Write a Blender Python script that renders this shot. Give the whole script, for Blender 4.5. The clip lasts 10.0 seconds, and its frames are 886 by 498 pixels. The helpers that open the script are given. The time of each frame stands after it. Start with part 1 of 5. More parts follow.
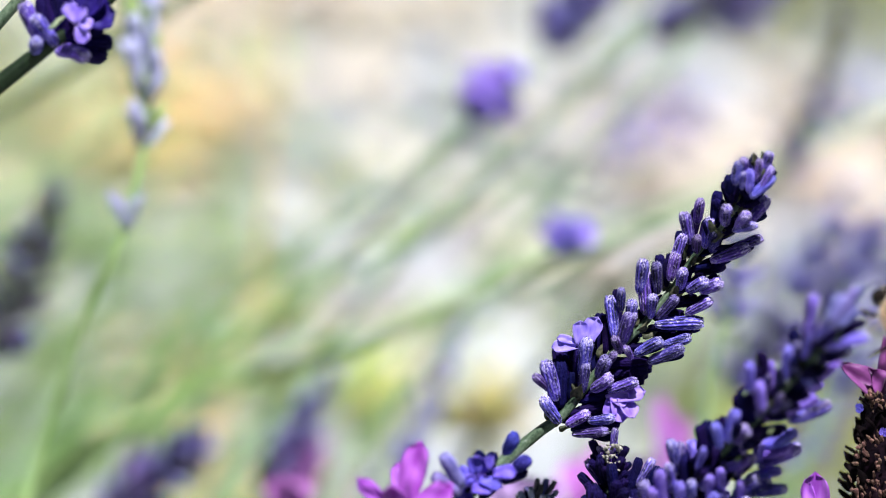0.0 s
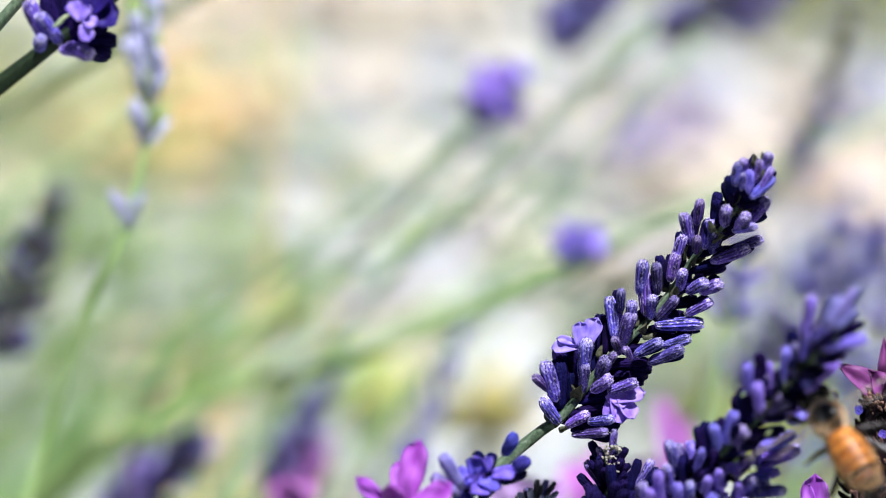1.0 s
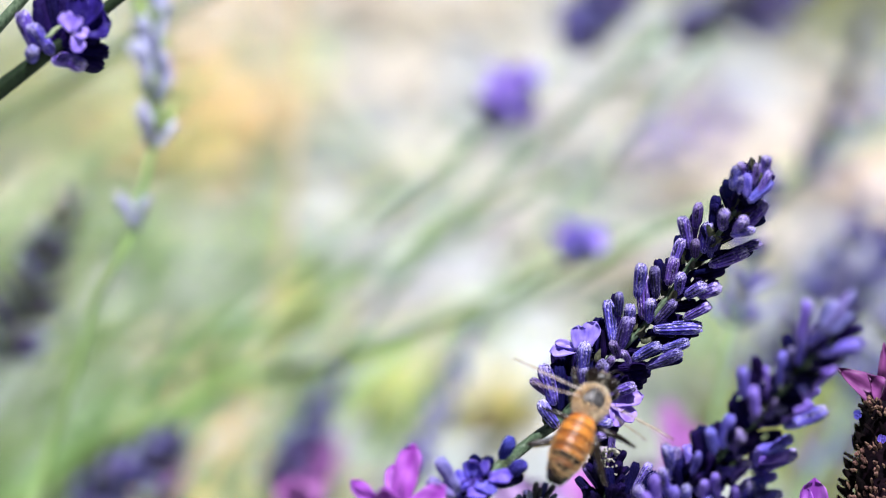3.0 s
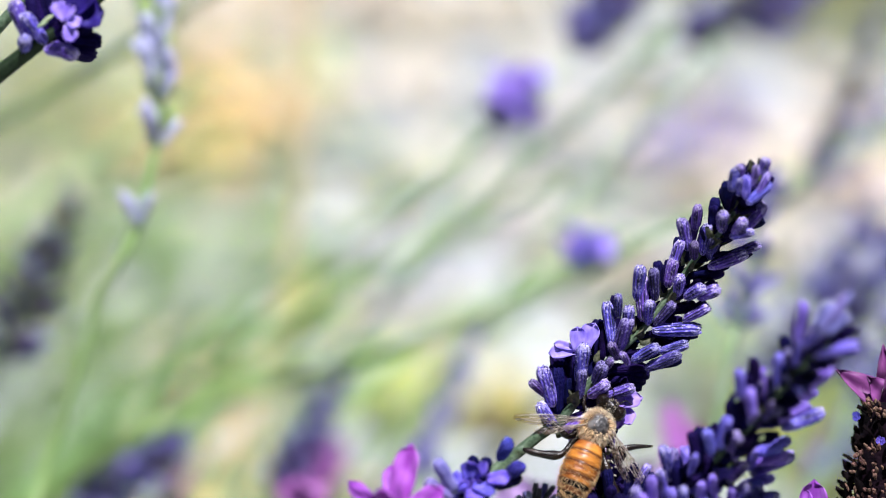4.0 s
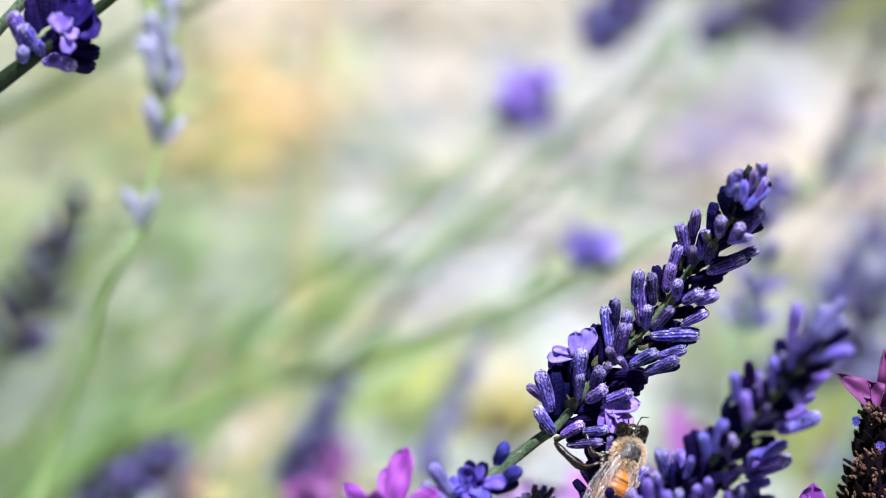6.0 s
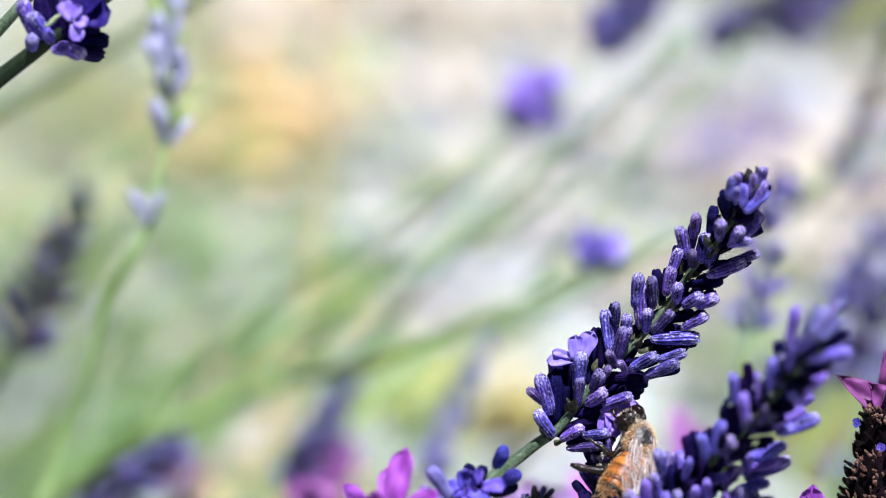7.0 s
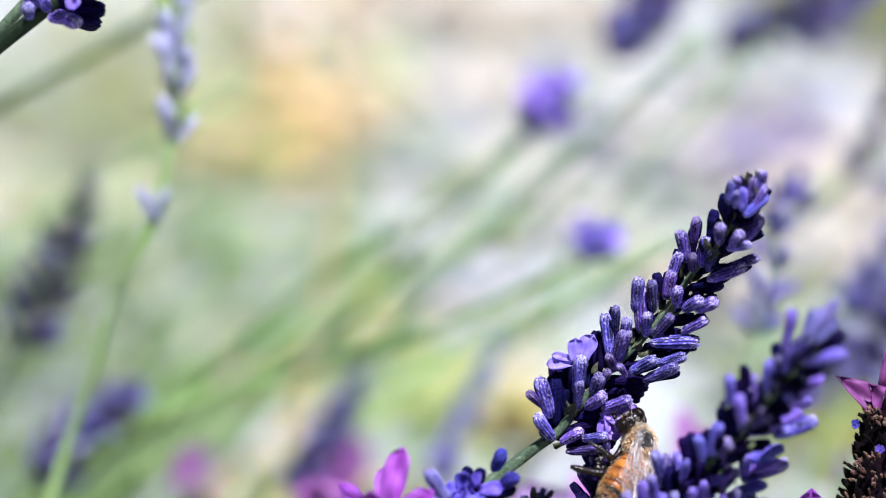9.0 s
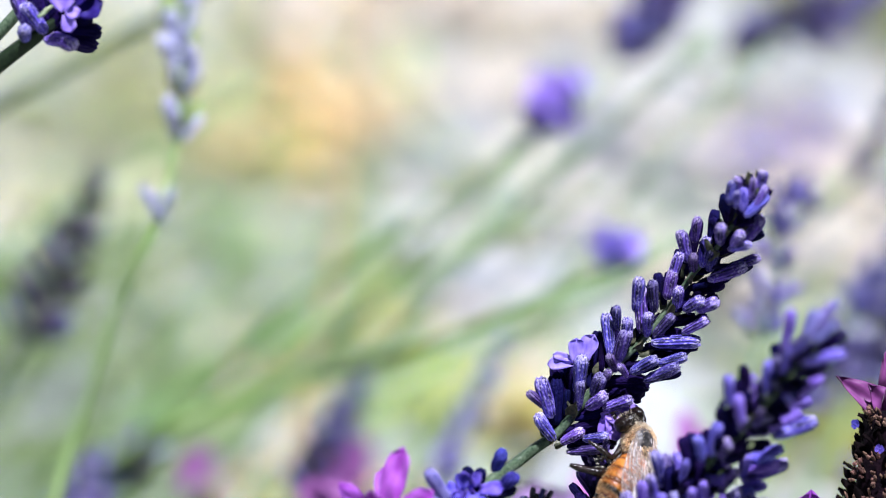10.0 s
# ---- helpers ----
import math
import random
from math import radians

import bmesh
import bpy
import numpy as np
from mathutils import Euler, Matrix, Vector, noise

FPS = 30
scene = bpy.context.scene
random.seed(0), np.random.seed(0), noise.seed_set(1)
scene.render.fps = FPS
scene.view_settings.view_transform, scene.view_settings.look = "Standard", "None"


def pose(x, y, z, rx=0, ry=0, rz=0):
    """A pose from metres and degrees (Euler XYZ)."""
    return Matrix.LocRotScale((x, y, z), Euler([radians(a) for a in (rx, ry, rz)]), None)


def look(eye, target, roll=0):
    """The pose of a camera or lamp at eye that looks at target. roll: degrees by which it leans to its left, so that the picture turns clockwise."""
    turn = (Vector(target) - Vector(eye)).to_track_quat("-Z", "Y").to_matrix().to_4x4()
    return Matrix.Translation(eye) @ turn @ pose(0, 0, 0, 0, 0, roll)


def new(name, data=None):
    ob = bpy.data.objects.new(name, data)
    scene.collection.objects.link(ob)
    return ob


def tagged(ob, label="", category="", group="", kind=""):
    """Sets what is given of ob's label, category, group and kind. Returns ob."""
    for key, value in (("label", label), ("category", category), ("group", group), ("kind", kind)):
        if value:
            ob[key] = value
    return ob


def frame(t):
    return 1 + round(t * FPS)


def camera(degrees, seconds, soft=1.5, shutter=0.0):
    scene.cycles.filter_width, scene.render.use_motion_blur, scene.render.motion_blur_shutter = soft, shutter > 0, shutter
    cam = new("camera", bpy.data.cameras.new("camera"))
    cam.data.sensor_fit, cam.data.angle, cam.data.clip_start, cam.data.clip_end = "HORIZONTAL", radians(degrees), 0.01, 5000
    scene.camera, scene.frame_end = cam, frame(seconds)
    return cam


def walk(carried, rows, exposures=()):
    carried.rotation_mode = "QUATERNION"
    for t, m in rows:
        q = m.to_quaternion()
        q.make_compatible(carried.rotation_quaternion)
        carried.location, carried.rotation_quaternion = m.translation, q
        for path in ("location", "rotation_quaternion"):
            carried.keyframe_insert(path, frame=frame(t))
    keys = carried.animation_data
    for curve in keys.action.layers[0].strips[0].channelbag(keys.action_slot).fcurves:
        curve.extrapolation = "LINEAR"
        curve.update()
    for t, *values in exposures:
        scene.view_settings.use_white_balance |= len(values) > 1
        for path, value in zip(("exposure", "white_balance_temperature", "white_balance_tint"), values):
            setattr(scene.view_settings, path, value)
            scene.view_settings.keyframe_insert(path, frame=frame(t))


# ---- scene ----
# ---- the camera: a long lens close to one flower spike, slid slowly to the right while it turns to the left ----
REACH = 0.318            # metres from the lens to the sharp spike
FINE = 4446.3            # bearing units of the reference grid, 784 units to either side make the 20 degrees of the lens
TILT = 24.4              # degrees below the horizon
EYE = Vector((0, -0.2896, 0.4614))
START = pose(*EYE, 90 - TILT, 0, 0)

cam = camera(20.0, 10.0, soft=1.0)
cam.data.dof.use_dof = True
cam.data.dof.focus_distance = REACH
cam.data.dof.aperture_fstop = 8.8

GLIDE = ((0, 0), (0.5, .04), (1, .085), (1.5, .13), (2, .18), (2.5, .235), (3.2, .315), (4, .385), (4.5, .42), (5, .455), (5.5, .505),
         (6.2, .59), (7, .675), (7.5, .72), (8, .775), (8.5, .83), (9, .905), (9.5, .965), (10, 1.0))
SLIDE, TURN, RISE, LEAN = 0.0229, 4.443, 0.222, -0.38


def view(t):
    """The camera's pose at t seconds."""
    g = float(np.interp(t, [a for a, _ in GLIDE], [b for _, b in GLIDE]))
    return pose(EYE.x + SLIDE * g, EYE.y, EYE.z, 90 - TILT + RISE * g, 0, TURN * g) @ pose(0, 0, 0, 0, 0, LEAN * g)


walk(cam, [(t, view(t)) for t, _ in GLIDE], exposures=[(0, 0.63, 6180, 16.5), (5.5, 0.63, 6140, 17), (9, 0.61, 5920, 19.5), (10, 0.61, 5920, 19.5)])


def spot(u, v, k=1.0, t=0.0):
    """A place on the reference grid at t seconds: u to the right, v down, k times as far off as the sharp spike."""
    d = REACH * k
    return view(t) @ Vector(((u - 784) / FINE * d, (441 - v) / FINE * d, -d))


RIGHT = START.to_3x3() @ Vector((1, 0, 0))
UP = START.to_3x3() @ Vector((0, 1, 0))
BACK = START.to_3x3() @ Vector((0, 0, 1))     # towards the lens
MM = 0.001

# ---- sky and sun ----
SUN_FROM = Vector((0.13, -0.17, 0.97)).normalized()
sky = bpy.data.worlds.new("sky")
sky.use_nodes = True
nt = sky.node_tree
tex = nt.nodes.new("ShaderNodeTexSky")
tex.sky_type, tex.sun_disc = "NISHITA", False
tex.sun_elevation = math.asin(SUN_FROM.z)
tex.sun_rotation = math.atan2(SUN_FROM.x, SUN_FROM.y)
nt.links.new(tex.outputs[0], nt.nodes["Background"].inputs[0])
nt.nodes["Background"].inputs[1].default_value = 0.013
scene.world = sky
sun = new("sun", bpy.data.lights.new("sun", "SUN"))
sun.data.energy, sun.data.angle, sun.data.color = 5.0, radians(0.53), (1.0, 0.99, 0.985)
sun.matrix_world = look(SUN_FROM * 5, (0, 0, 0))
# ---- materials ----
class Mat:
    """A small builder of node materials."""

    def __init__(self, name, rough=0.6, sheen=0.0, through_light=0.0, spec=0.3):
        self.m = bpy.data.materials.new(name)
        self.m.use_nodes = True
        self.t = self.m.node_tree
        self.b = self.t.nodes["Principled BSDF"]
        self.b.inputs["Roughness"].default_value = rough
        self.b.inputs["Specular IOR Level"].default_value = spec
        if sheen:
            self.b.inputs["Sheen Weight"].default_value = sheen
            self.b.inputs["Sheen Roughness"].default_value = 0.4
        if through_light:
            self.b.inputs["Transmission Weight"].default_value = 0.0
            self.soft = through_light
        else:
            self.soft = 0

    def n(self, kind, **values):
        node = self.t.nodes.new("ShaderNode" + kind)
        for key, value in values.items():
            if key == "operation":
                node.operation = value
            elif key == "blend":
                node.data_type, node.blend_type = "RGBA", value
        return node

    def link(self, a, b):
        self.t.links.new(a, b)

    def coords(self):
        return self.n("TexCoord").outputs["Object"]

    def noise(self, scale, detail=4, stretch=None, coords=None):
        v = coords or self.coords()
        if stretch:
            mp = self.n("Mapping")
            mp.inputs["Scale"].default_value = stretch
            self.link(v, mp.inputs["Vector"])
            v = mp.outputs[0]
        tx = self.n("TexNoise")
        tx.inputs["Scale"].default_value, tx.inputs["Detail"].default_value = scale, detail
        self.link(v, tx.inputs["Vector"])
        return tx.outputs["Fac"]

    def ramp(self, fac, *stops):
        r = self.n("ValToRGB")
        e = r.color_ramp.elements
        while len(e) < len(stops):
            e.new(0.5)
        for el, (p, c) in zip(e, stops):
            el.position, el.color = p, (*c, 1) if len(c) == 3 else c
        self.link(fac, r.inputs[0])
        return r.outputs[0]

    def mix(self, fac, a, b, blend="MIX"):
        x = self.n("Mix", blend=blend)
        for value, i in ((fac, 0), (a, 6), (b, 7)):
            if isinstance(value, (int, float)):
                x.inputs[i].default_value = value
            elif isinstance(value, tuple):
                x.inputs[i].default_value = (*value, 1)
            else:
                self.link(value, x.inputs[i])
        return x.outputs[2]

    def math(self, op, a, b=0.0):
        x = self.n("Math", operation=op)
        for value, i in ((a, 0), (b, 1)):
            if isinstance(value, (int, float)):
                x.inputs[i].default_value = value
            else:
                self.link(value, x.inputs[i])
        return x.outputs[0]

    def random(self):
        return self.n("ObjectInfo").outputs["Random"]

    def island(self):
        return self.n("NewGeometry").outputs["Random Per Island"]

    def vary(self, colour, hue=0.02, value=0.3, source=None):
        """Each piece a little different in hue and value."""
        r = source or self.random()
        h = self.n("HueSaturation")
        self.link(self.math("ADD", self.math("MULTIPLY", r, hue * 2), 0.5 - hue), h.inputs["Hue"])
        r2 = self.math("FRACT", self.math("MULTIPLY", r, 7.31))
        self.link(self.math("ADD", self.math("MULTIPLY", r2, value * 2), 1 - value), h.inputs["Value"])
        if isinstance(colour, tuple):
            h.inputs["Color"].default_value = (*colour, 1)
        else:
            self.link(colour, h.inputs["Color"])
        return h.outputs[0]

    def bump(self, height, distance=0.0002, strength=0.6):
        b = self.n("Bump")
        b.inputs["Distance"].default_value, b.inputs["Strength"].default_value = distance, strength
        self.link(height, b.inputs["Height"])
        self.link(b.outputs[0], self.b.inputs["Normal"])

    def done(self, colour):
        if isinstance(colour, tuple):
            self.b.inputs["Base Color"].default_value = (*colour, 1)
        else:
            self.link(colour, self.b.inputs["Base Color"])
        if self.soft:
            tr, mx = self.n("BsdfTranslucent"), self.n("MixShader")
            if isinstance(colour, tuple):
                tr.inputs[0].default_value = (*colour, 1)
            else:
                self.link(colour, tr.inputs[0])
            mx.inputs[0].default_value = self.soft
            self.link(self.b.outputs[0], mx.inputs[1])
            self.link(tr.outputs[0], mx.inputs[2])
            self.link(mx.outputs[0], self.t.nodes["Material Output"].inputs[0])
        return self.m


RIBS = 11


def calyx_material(name, groove, rib, fuzz, speckle=0.5, sheen=0.04):
    """Ribbed felted calyx: dark between the ribs, pale felt along them."""
    m = Mat(name, rough=0.7, sheen=sheen, spec=0.3 if sheen else 0.08)
    sep = m.n("SeparateXYZ")
    m.link(m.coords(), sep.inputs[0])
    ang = m.math("ARCTAN2", sep.outputs[1], sep.outputs[0])
    wave = m.math("COSINE", m.math("MULTIPLY", ang, float(RIBS)))
    grain = m.noise(1500, 3, (1, 1, 0.16))
    speck = m.noise(4200, 2, (1, 1, 0.55))
    patch = m.noise(420, 3)
    ribf = m.ramp(m.math("ADD", m.math("MULTIPLY", wave, 0.065), m.math("ADD", m.math("MULTIPLY", grain, 0.72), m.math("MULTIPLY", patch, 0.35))), (0.40, (0, 0, 0)), (0.68, (1, 1, 1)))
    c = m.mix(ribf, groove, rib)
    # felt: pale hairs along the ribs, thickest at the rim and at the foot
    ends = m.ramp(m.math("MULTIPLY", sep.outputs[2], 1 / 0.006), (0.0, (1, 1, 1)), (0.07, (0.75, 0.75, 0.75)), (0.20, (0.08, 0.08, 0.08)), (0.80, (0.04, 0.04, 0.04)), (0.93, (0.8, 0.8, 0.8)), (1.0, (1, 1, 1)))
    fz = m.math("ADD", m.math("ADD", m.math("MULTIPLY", speck, 0.70), m.math("MULTIPLY", patch, 0.30)), m.math("ADD", m.math("MULTIPLY", ends, 0.095), m.math("MULTIPLY", wave, 0.018)))
    fz = m.ramp(fz, (0.52, (0, 0, 0)), (0.70, (1, 1, 1)))
    c = m.mix(m.math("MULTIPLY", fz, speckle), c, fuzz)
    c = m.vary(c, 0.016, 0.25)
    m.bump(m.math("ADD", grain, speck), 0.00026, 1.0)
    return m.done(c)


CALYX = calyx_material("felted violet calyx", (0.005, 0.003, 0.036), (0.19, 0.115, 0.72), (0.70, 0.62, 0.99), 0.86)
# lighter copy of the felted calyx: sunlight put into the colour
CALYX_LIT = calyx_material("sunlit violet calyx", (0.07, 0.045, 0.38), (0.32, 0.23, 0.95), (0.60, 0.52, 1.0), 0.35)
# half as bright a copy: shade put into the colour
CALYX_SHADED = calyx_material("shaded violet calyx", (0.004, 0.002, 0.024), (0.090, 0.050, 0.32), (0.48, 0.42, 0.76), 0.7)
# near-black copy: the shade between the calyces put into the colour
CALYX_DEEP_SHADE = calyx_material("deep-shade violet calyx", (0.004, 0.002, 0.030), (0.008, 0.004, 0.062), (0.05, 0.04, 0.22), 0.10, 0.0)
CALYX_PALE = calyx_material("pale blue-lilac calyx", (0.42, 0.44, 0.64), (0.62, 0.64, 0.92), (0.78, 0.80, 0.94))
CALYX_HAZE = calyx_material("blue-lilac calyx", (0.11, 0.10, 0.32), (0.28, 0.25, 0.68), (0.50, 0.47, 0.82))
CALYX_BLUE = calyx_material("smooth ink-blue calyx", (0.022, 0.016, 0.13), (0.075, 0.055, 0.38), (0.14, 0.12, 0.5), 0.2, 0.0)
CALYX_FRESH = calyx_material("yellow-green calyx", (0.22, 0.34, 0.10), (0.42, 0.56, 0.20), (0.62, 0.70, 0.40))
CALYX_LILAC = calyx_material("pink-lilac calyx", (0.36, 0.20, 0.56), (0.56, 0.36, 0.78), (0.76, 0.62, 0.88))
CALYX_DRAB = calyx_material("withered grey-brown calyx", (0.05, 0.045, 0.06), (0.13, 0.12, 0.13), (0.26, 0.25, 0.27))
CALYX_DARK = calyx_material("dusky violet calyx", (0.012, 0.010, 0.045), (0.085, 0.072, 0.27), (0.28, 0.25, 0.50))


def petal_material(name, a, b, soft=0.3, scale=900):
    m = Mat(name, rough=0.5, sheen=0.15, through_light=soft)
    veins = m.noise(scale, 3, (1, 1, 0.25))
    c = m.mix(m.ramp(veins, (0.35, (0, 0, 0)), (0.7, (1, 1, 1))), a, b)
    m.bump(veins, 0.00015, 0.5)
    return m.done(m.vary(c, 0.012, 0.15))


PETAL = petal_material("violet-blue petal", (0.31, 0.19, 0.80), (0.56, 0.42, 0.95))
PETAL_DEEP = petal_material("deep violet-blue petal", (0.075, 0.045, 0.42), (0.21, 0.15, 0.74))
PETAL_VIVID = petal_material("vivid violet-blue petal", (0.15, 0.09, 0.70), (0.34, 0.23, 0.92))
# darkest petal copy: the shade on the corner petals put into the colour
PETAL_SHADED = petal_material("shaded violet-blue petal", (0.012, 0.006, 0.14), (0.035, 0.02, 0.32))
BRACT = petal_material("magenta bract", (0.44, 0.085, 0.62), (0.68, 0.24, 0.88), 0.35, 500)
BRACT_DARK = petal_material("plum bract", (0.16, 0.032, 0.16), (0.44, 0.13, 0.42), 0.3, 500)
BRACT_DULL = petal_material("dull mauve bract", (0.36, 0.11, 0.40), (0.52, 0.21, 0.56), 0.3, 500)
BRACT_LILAC = petal_material("lilac-pink bract", (0.42, 0.28, 0.56), (0.60, 0.44, 0.70), 0.35, 500)
BRACT_PINK = petal_material("pink bract", (0.62, 0.22, 0.70), (0.80, 0.38, 0.86), 0.35, 500)


def stem_material(name, a, b):
    m = Mat(name, rough=0.5, sheen=0.03)
    c = m.mix(m.ramp(m.math("ADD", m.math("MULTIPLY", m.noise(260, 4, (1, 1, 0.3)), 0.55), m.math("MULTIPLY", m.noise(2600, 3), 0.45)), (0.38, (0, 0, 0)), (0.62, (1, 1, 1))), a, b)
    m.bump(m.noise(2200, 2, (1, 1, 0.3)), 0.0001, 0.6)
    return m.done(m.vary(c, 0.02, 0.15))


STEM = stem_material("downy green stem", (0.022, 0.052, 0.026), (0.13, 0.19, 0.115))
# for the corner head's stem: the head's shade put into the green
STEM_SHADED = stem_material("shaded green stem", (0.004, 0.013, 0.004), (0.014, 0.034, 0.010))
STEM_PALE = stem_material("pale green stem", (0.24, 0.40, 0.15), (0.36, 0.52, 0.25))
STEM_STRAW = stem_material("dry amber stalk", (0.60, 0.46, 0.20), (0.76, 0.62, 0.34))
STEM_OLIVE = stem_material("olive stem", (0.08, 0.11, 0.045), (0.16, 0.20, 0.09))
STEM_FRESH = stem_material("bright yellow-green stem", (0.18, 0.34, 0.10), (0.30, 0.46, 0.19))
STEM_GREY = stem_material("grey-green stem", (0.22, 0.33, 0.17), (0.33, 0.44, 0.25))
LEAF = stem_material("grass-green leaf", (0.15, 0.29, 0.07), (0.24, 0.39, 0.13))


def plain_material(name, a, b, scale, rough=0.7, island=False, sheen=0.0, soft=0.0, value=0.2, hue=0.02, spec=0.3):
    m = Mat(name, rough=rough, sheen=sheen, through_light=soft, spec=spec)
    c = m.mix(m.ramp(m.noise(scale, 4), (0.35, (0, 0, 0)), (0.68, (1, 1, 1))), a, b)
    m.bump(m.noise(scale * 3, 3), 0.3 / scale, 0.5)
    return m.done(m.vary(c, hue, value, m.island() if island else None))


CONE = plain_material("dark plum cone", (0.003, 0.002, 0.004), (0.014, 0.006, 0.010), 900, spec=0.06)
SCALE = plain_material("dark brown-plum scale", (0.0012, 0.0007, 0.0012), (0.008, 0.004, 0.005), 1200, spec=0.06)
FLORET = plain_material("dry tan floret", (0.045, 0.018, 0.014), (0.33, 0.19, 0.135), 1100, value=0.4)
FLORET_CREAM = plain_material("cream floret", (0.16, 0.15, 0.11), (0.62, 0.60, 0.52), 1300)
BRACT_GREEN = plain_material("pale green bract", (0.22, 0.30, 0.14), (0.46, 0.52, 0.34), 900)
NODE_BRACT = plain_material("brown-green papery bract", (0.04, 0.05, 0.025), (0.14, 0.14, 0.08), 1500)
DRY_LEAF = plain_material("dry amber leaf", (0.88, 0.58, 0.21), (0.94, 0.74, 0.44), 120, island=True, value=0.3)
OCHRE = plain_material("ochre withered leaf", (0.42, 0.35, 0.09), (0.57, 0.49, 0.19), 110, soft=0.3)
PALE_LEAF = plain_material("bleached cream leaf", (0.78, 0.68, 0.53), (0.88, 0.80, 0.67), 110, island=True, value=0.15)
WEED = plain_material("yellow-green weed leaf", (0.44, 0.54, 0.07), (0.60, 0.68, 0.18), 90, island=True, soft=0.15)
MOSS = plain_material("olive ground cover", (0.34, 0.37, 0.08), (0.46, 0.48, 0.17), 90, island=True, soft=0.4)
GREEN_LITTER = plain_material("pale green leaf", (0.33, 0.49, 0.20), (0.48, 0.61, 0.34), 90, island=True, soft=0.4)
BLADE = plain_material("soft green lavender leaf", (0.17, 0.27, 0.08), (0.29, 0.40, 0.16), 60, island=True, soft=0.4)
STRAW = plain_material("pale yellow straw", (0.72, 0.69, 0.34), (0.86, 0.84, 0.56), 80, island=True, value=0.12)
PEBBLE = plain_material("pale grey pebble", (0.38, 0.40, 0.41), (0.50, 0.53, 0.54), 60, island=True, value=0.25)
FUR = plain_material("tan bee fur", (0.88, 0.67, 0.40), (0.97, 0.90, 0.74), 400, island=True, soft=0.5, value=0.35)
CHITIN = plain_material("black-brown shell", (0.005, 0.0035, 0.003), (0.020, 0.012, 0.008), 700, rough=0.25, spec=0.5)


def plate_material(name, a, b):
    """Glossy horn of the abdomen, finely lined across."""
    m = Mat(name, rough=0.36, spec=0.5)
    lines = m.noise(1100, 4, (0.3, 2.2, 0.3))
    cloud = m.noise(420, 3)
    c = m.mix(m.ramp(m.math("ADD", m.math("MULTIPLY", lines, 0.6), m.math("MULTIPLY", cloud, 0.4)), (0.36, (0, 0, 0)), (0.64, (1, 1, 1))), a, b)
    m.bump(lines, 0.00035, 0.7)
    return m.done(c)


AMBER = plate_material("amber abdomen plate", (0.21, 0.048, 0.007), (0.70, 0.28, 0.042))
AMBER_DARK = plate_material("dark amber plate", (0.06, 0.016, 0.005), (0.24, 0.07, 0.014))
EYE_SHELL = plain_material("brown-black compound eye", (0.006, 0.004, 0.003), (0.014, 0.008, 0.006), 3000, rough=0.16)
CREAM_FUR = plain_material("tan body hair", (0.40, 0.23, 0.085), (0.72, 0.50, 0.26), 400, island=True, soft=0.3)


def wing_material():
    m = Mat("clear wing", rough=0.16)
    m.b.inputs["Base Color"].default_value = (0.86, 0.80, 0.78, 1)
    m.b.inputs["Specular IOR Level"].default_value = 0.9
    film = m.noise(900, 3, (1.6, 0.35, 1))
    m.bump(film, 0.0011, 1.0)
    clear, mx = m.n("BsdfTransparent"), m.n("MixShader")
    clear.inputs[0].default_value = (0.86, 0.78, 0.68, 1)
    # pale, less clear streaks along the wing: sun glints painted into the film
    glint = m.noise(1300, 3, (1.7, 0.16, 1))
    m.link(m.ramp(glint, (0.46, (0.08, 0.08, 0.08)), (0.57, (0.20, 0.20, 0.20)), (0.66, (0.74, 0.74, 0.74))), mx.inputs[0])
    m.link(clear.outputs[0], mx.inputs[1])
    m.link(m.b.outputs[0], mx.inputs[2])
    m.link(mx.outputs[0], m.t.nodes["Material Output"].inputs[0])
    return m.m


def thorax_material():
    m = Mat("dark disc with tan down round it", rough=0.42, spec=0.5)
    sep = m.n("SeparateXYZ")
    m.link(m.coords(), sep.inputs[0])
    edge = m.math("ADD", m.math("MULTIPLY", sep.outputs[2], 1 / 0.002), m.math("MULTIPLY", m.noise(1500, 3), 0.3))
    dark = m.mix(m.ramp(m.noise(900, 3), (0.4, (0, 0, 0)), (0.65, (1, 1, 1))), (0.016, 0.015, 0.015), (0.19, 0.18, 0.17))
    m.bump(m.noise(2500, 2), 0.0002, 0.6)
    return m.done(m.mix(m.ramp(edge, (0.72, (0, 0, 0)), (0.90, (1, 1, 1))), (0.17, 0.10, 0.045), dark))


THORAX = thorax_material()
WING = wing_material()
# the near-white mottling paints sun glints onto the brown veins
VEIN = plain_material("brown glossy wing vein with painted glints", (0.16, 0.09, 0.05), (0.92, 0.88, 0.84), 900, rough=0.12, spec=0.9)


def ground_material():
    m = Mat("pale gravel and soil", rough=0.9)
    big = m.noise(3.1, 3)
    mid = m.noise(11, 4)
    fine = m.noise(160, 4)
    c = m.mix(m.ramp(mid, (0.40, (0, 0, 0)), (0.60, (1, 1, 1))), (0.40, 0.43, 0.425), (0.46, 0.50, 0.505))
    c = m.mix(m.ramp(big, (0.48, (0, 0, 0)), (0.60, (1, 1, 1))), c, (0.48, 0.475, 0.435))
    c = m.mix(m.ramp(fine, (0.3, (0, 0, 0)), (0.6, (1, 1, 1))), m.mix(0.4, c, (0.2, 0.17, 0.13)), c)
    m.bump(fine, 0.004, 0.6)
    return m.done(c)


GROUND = ground_material()
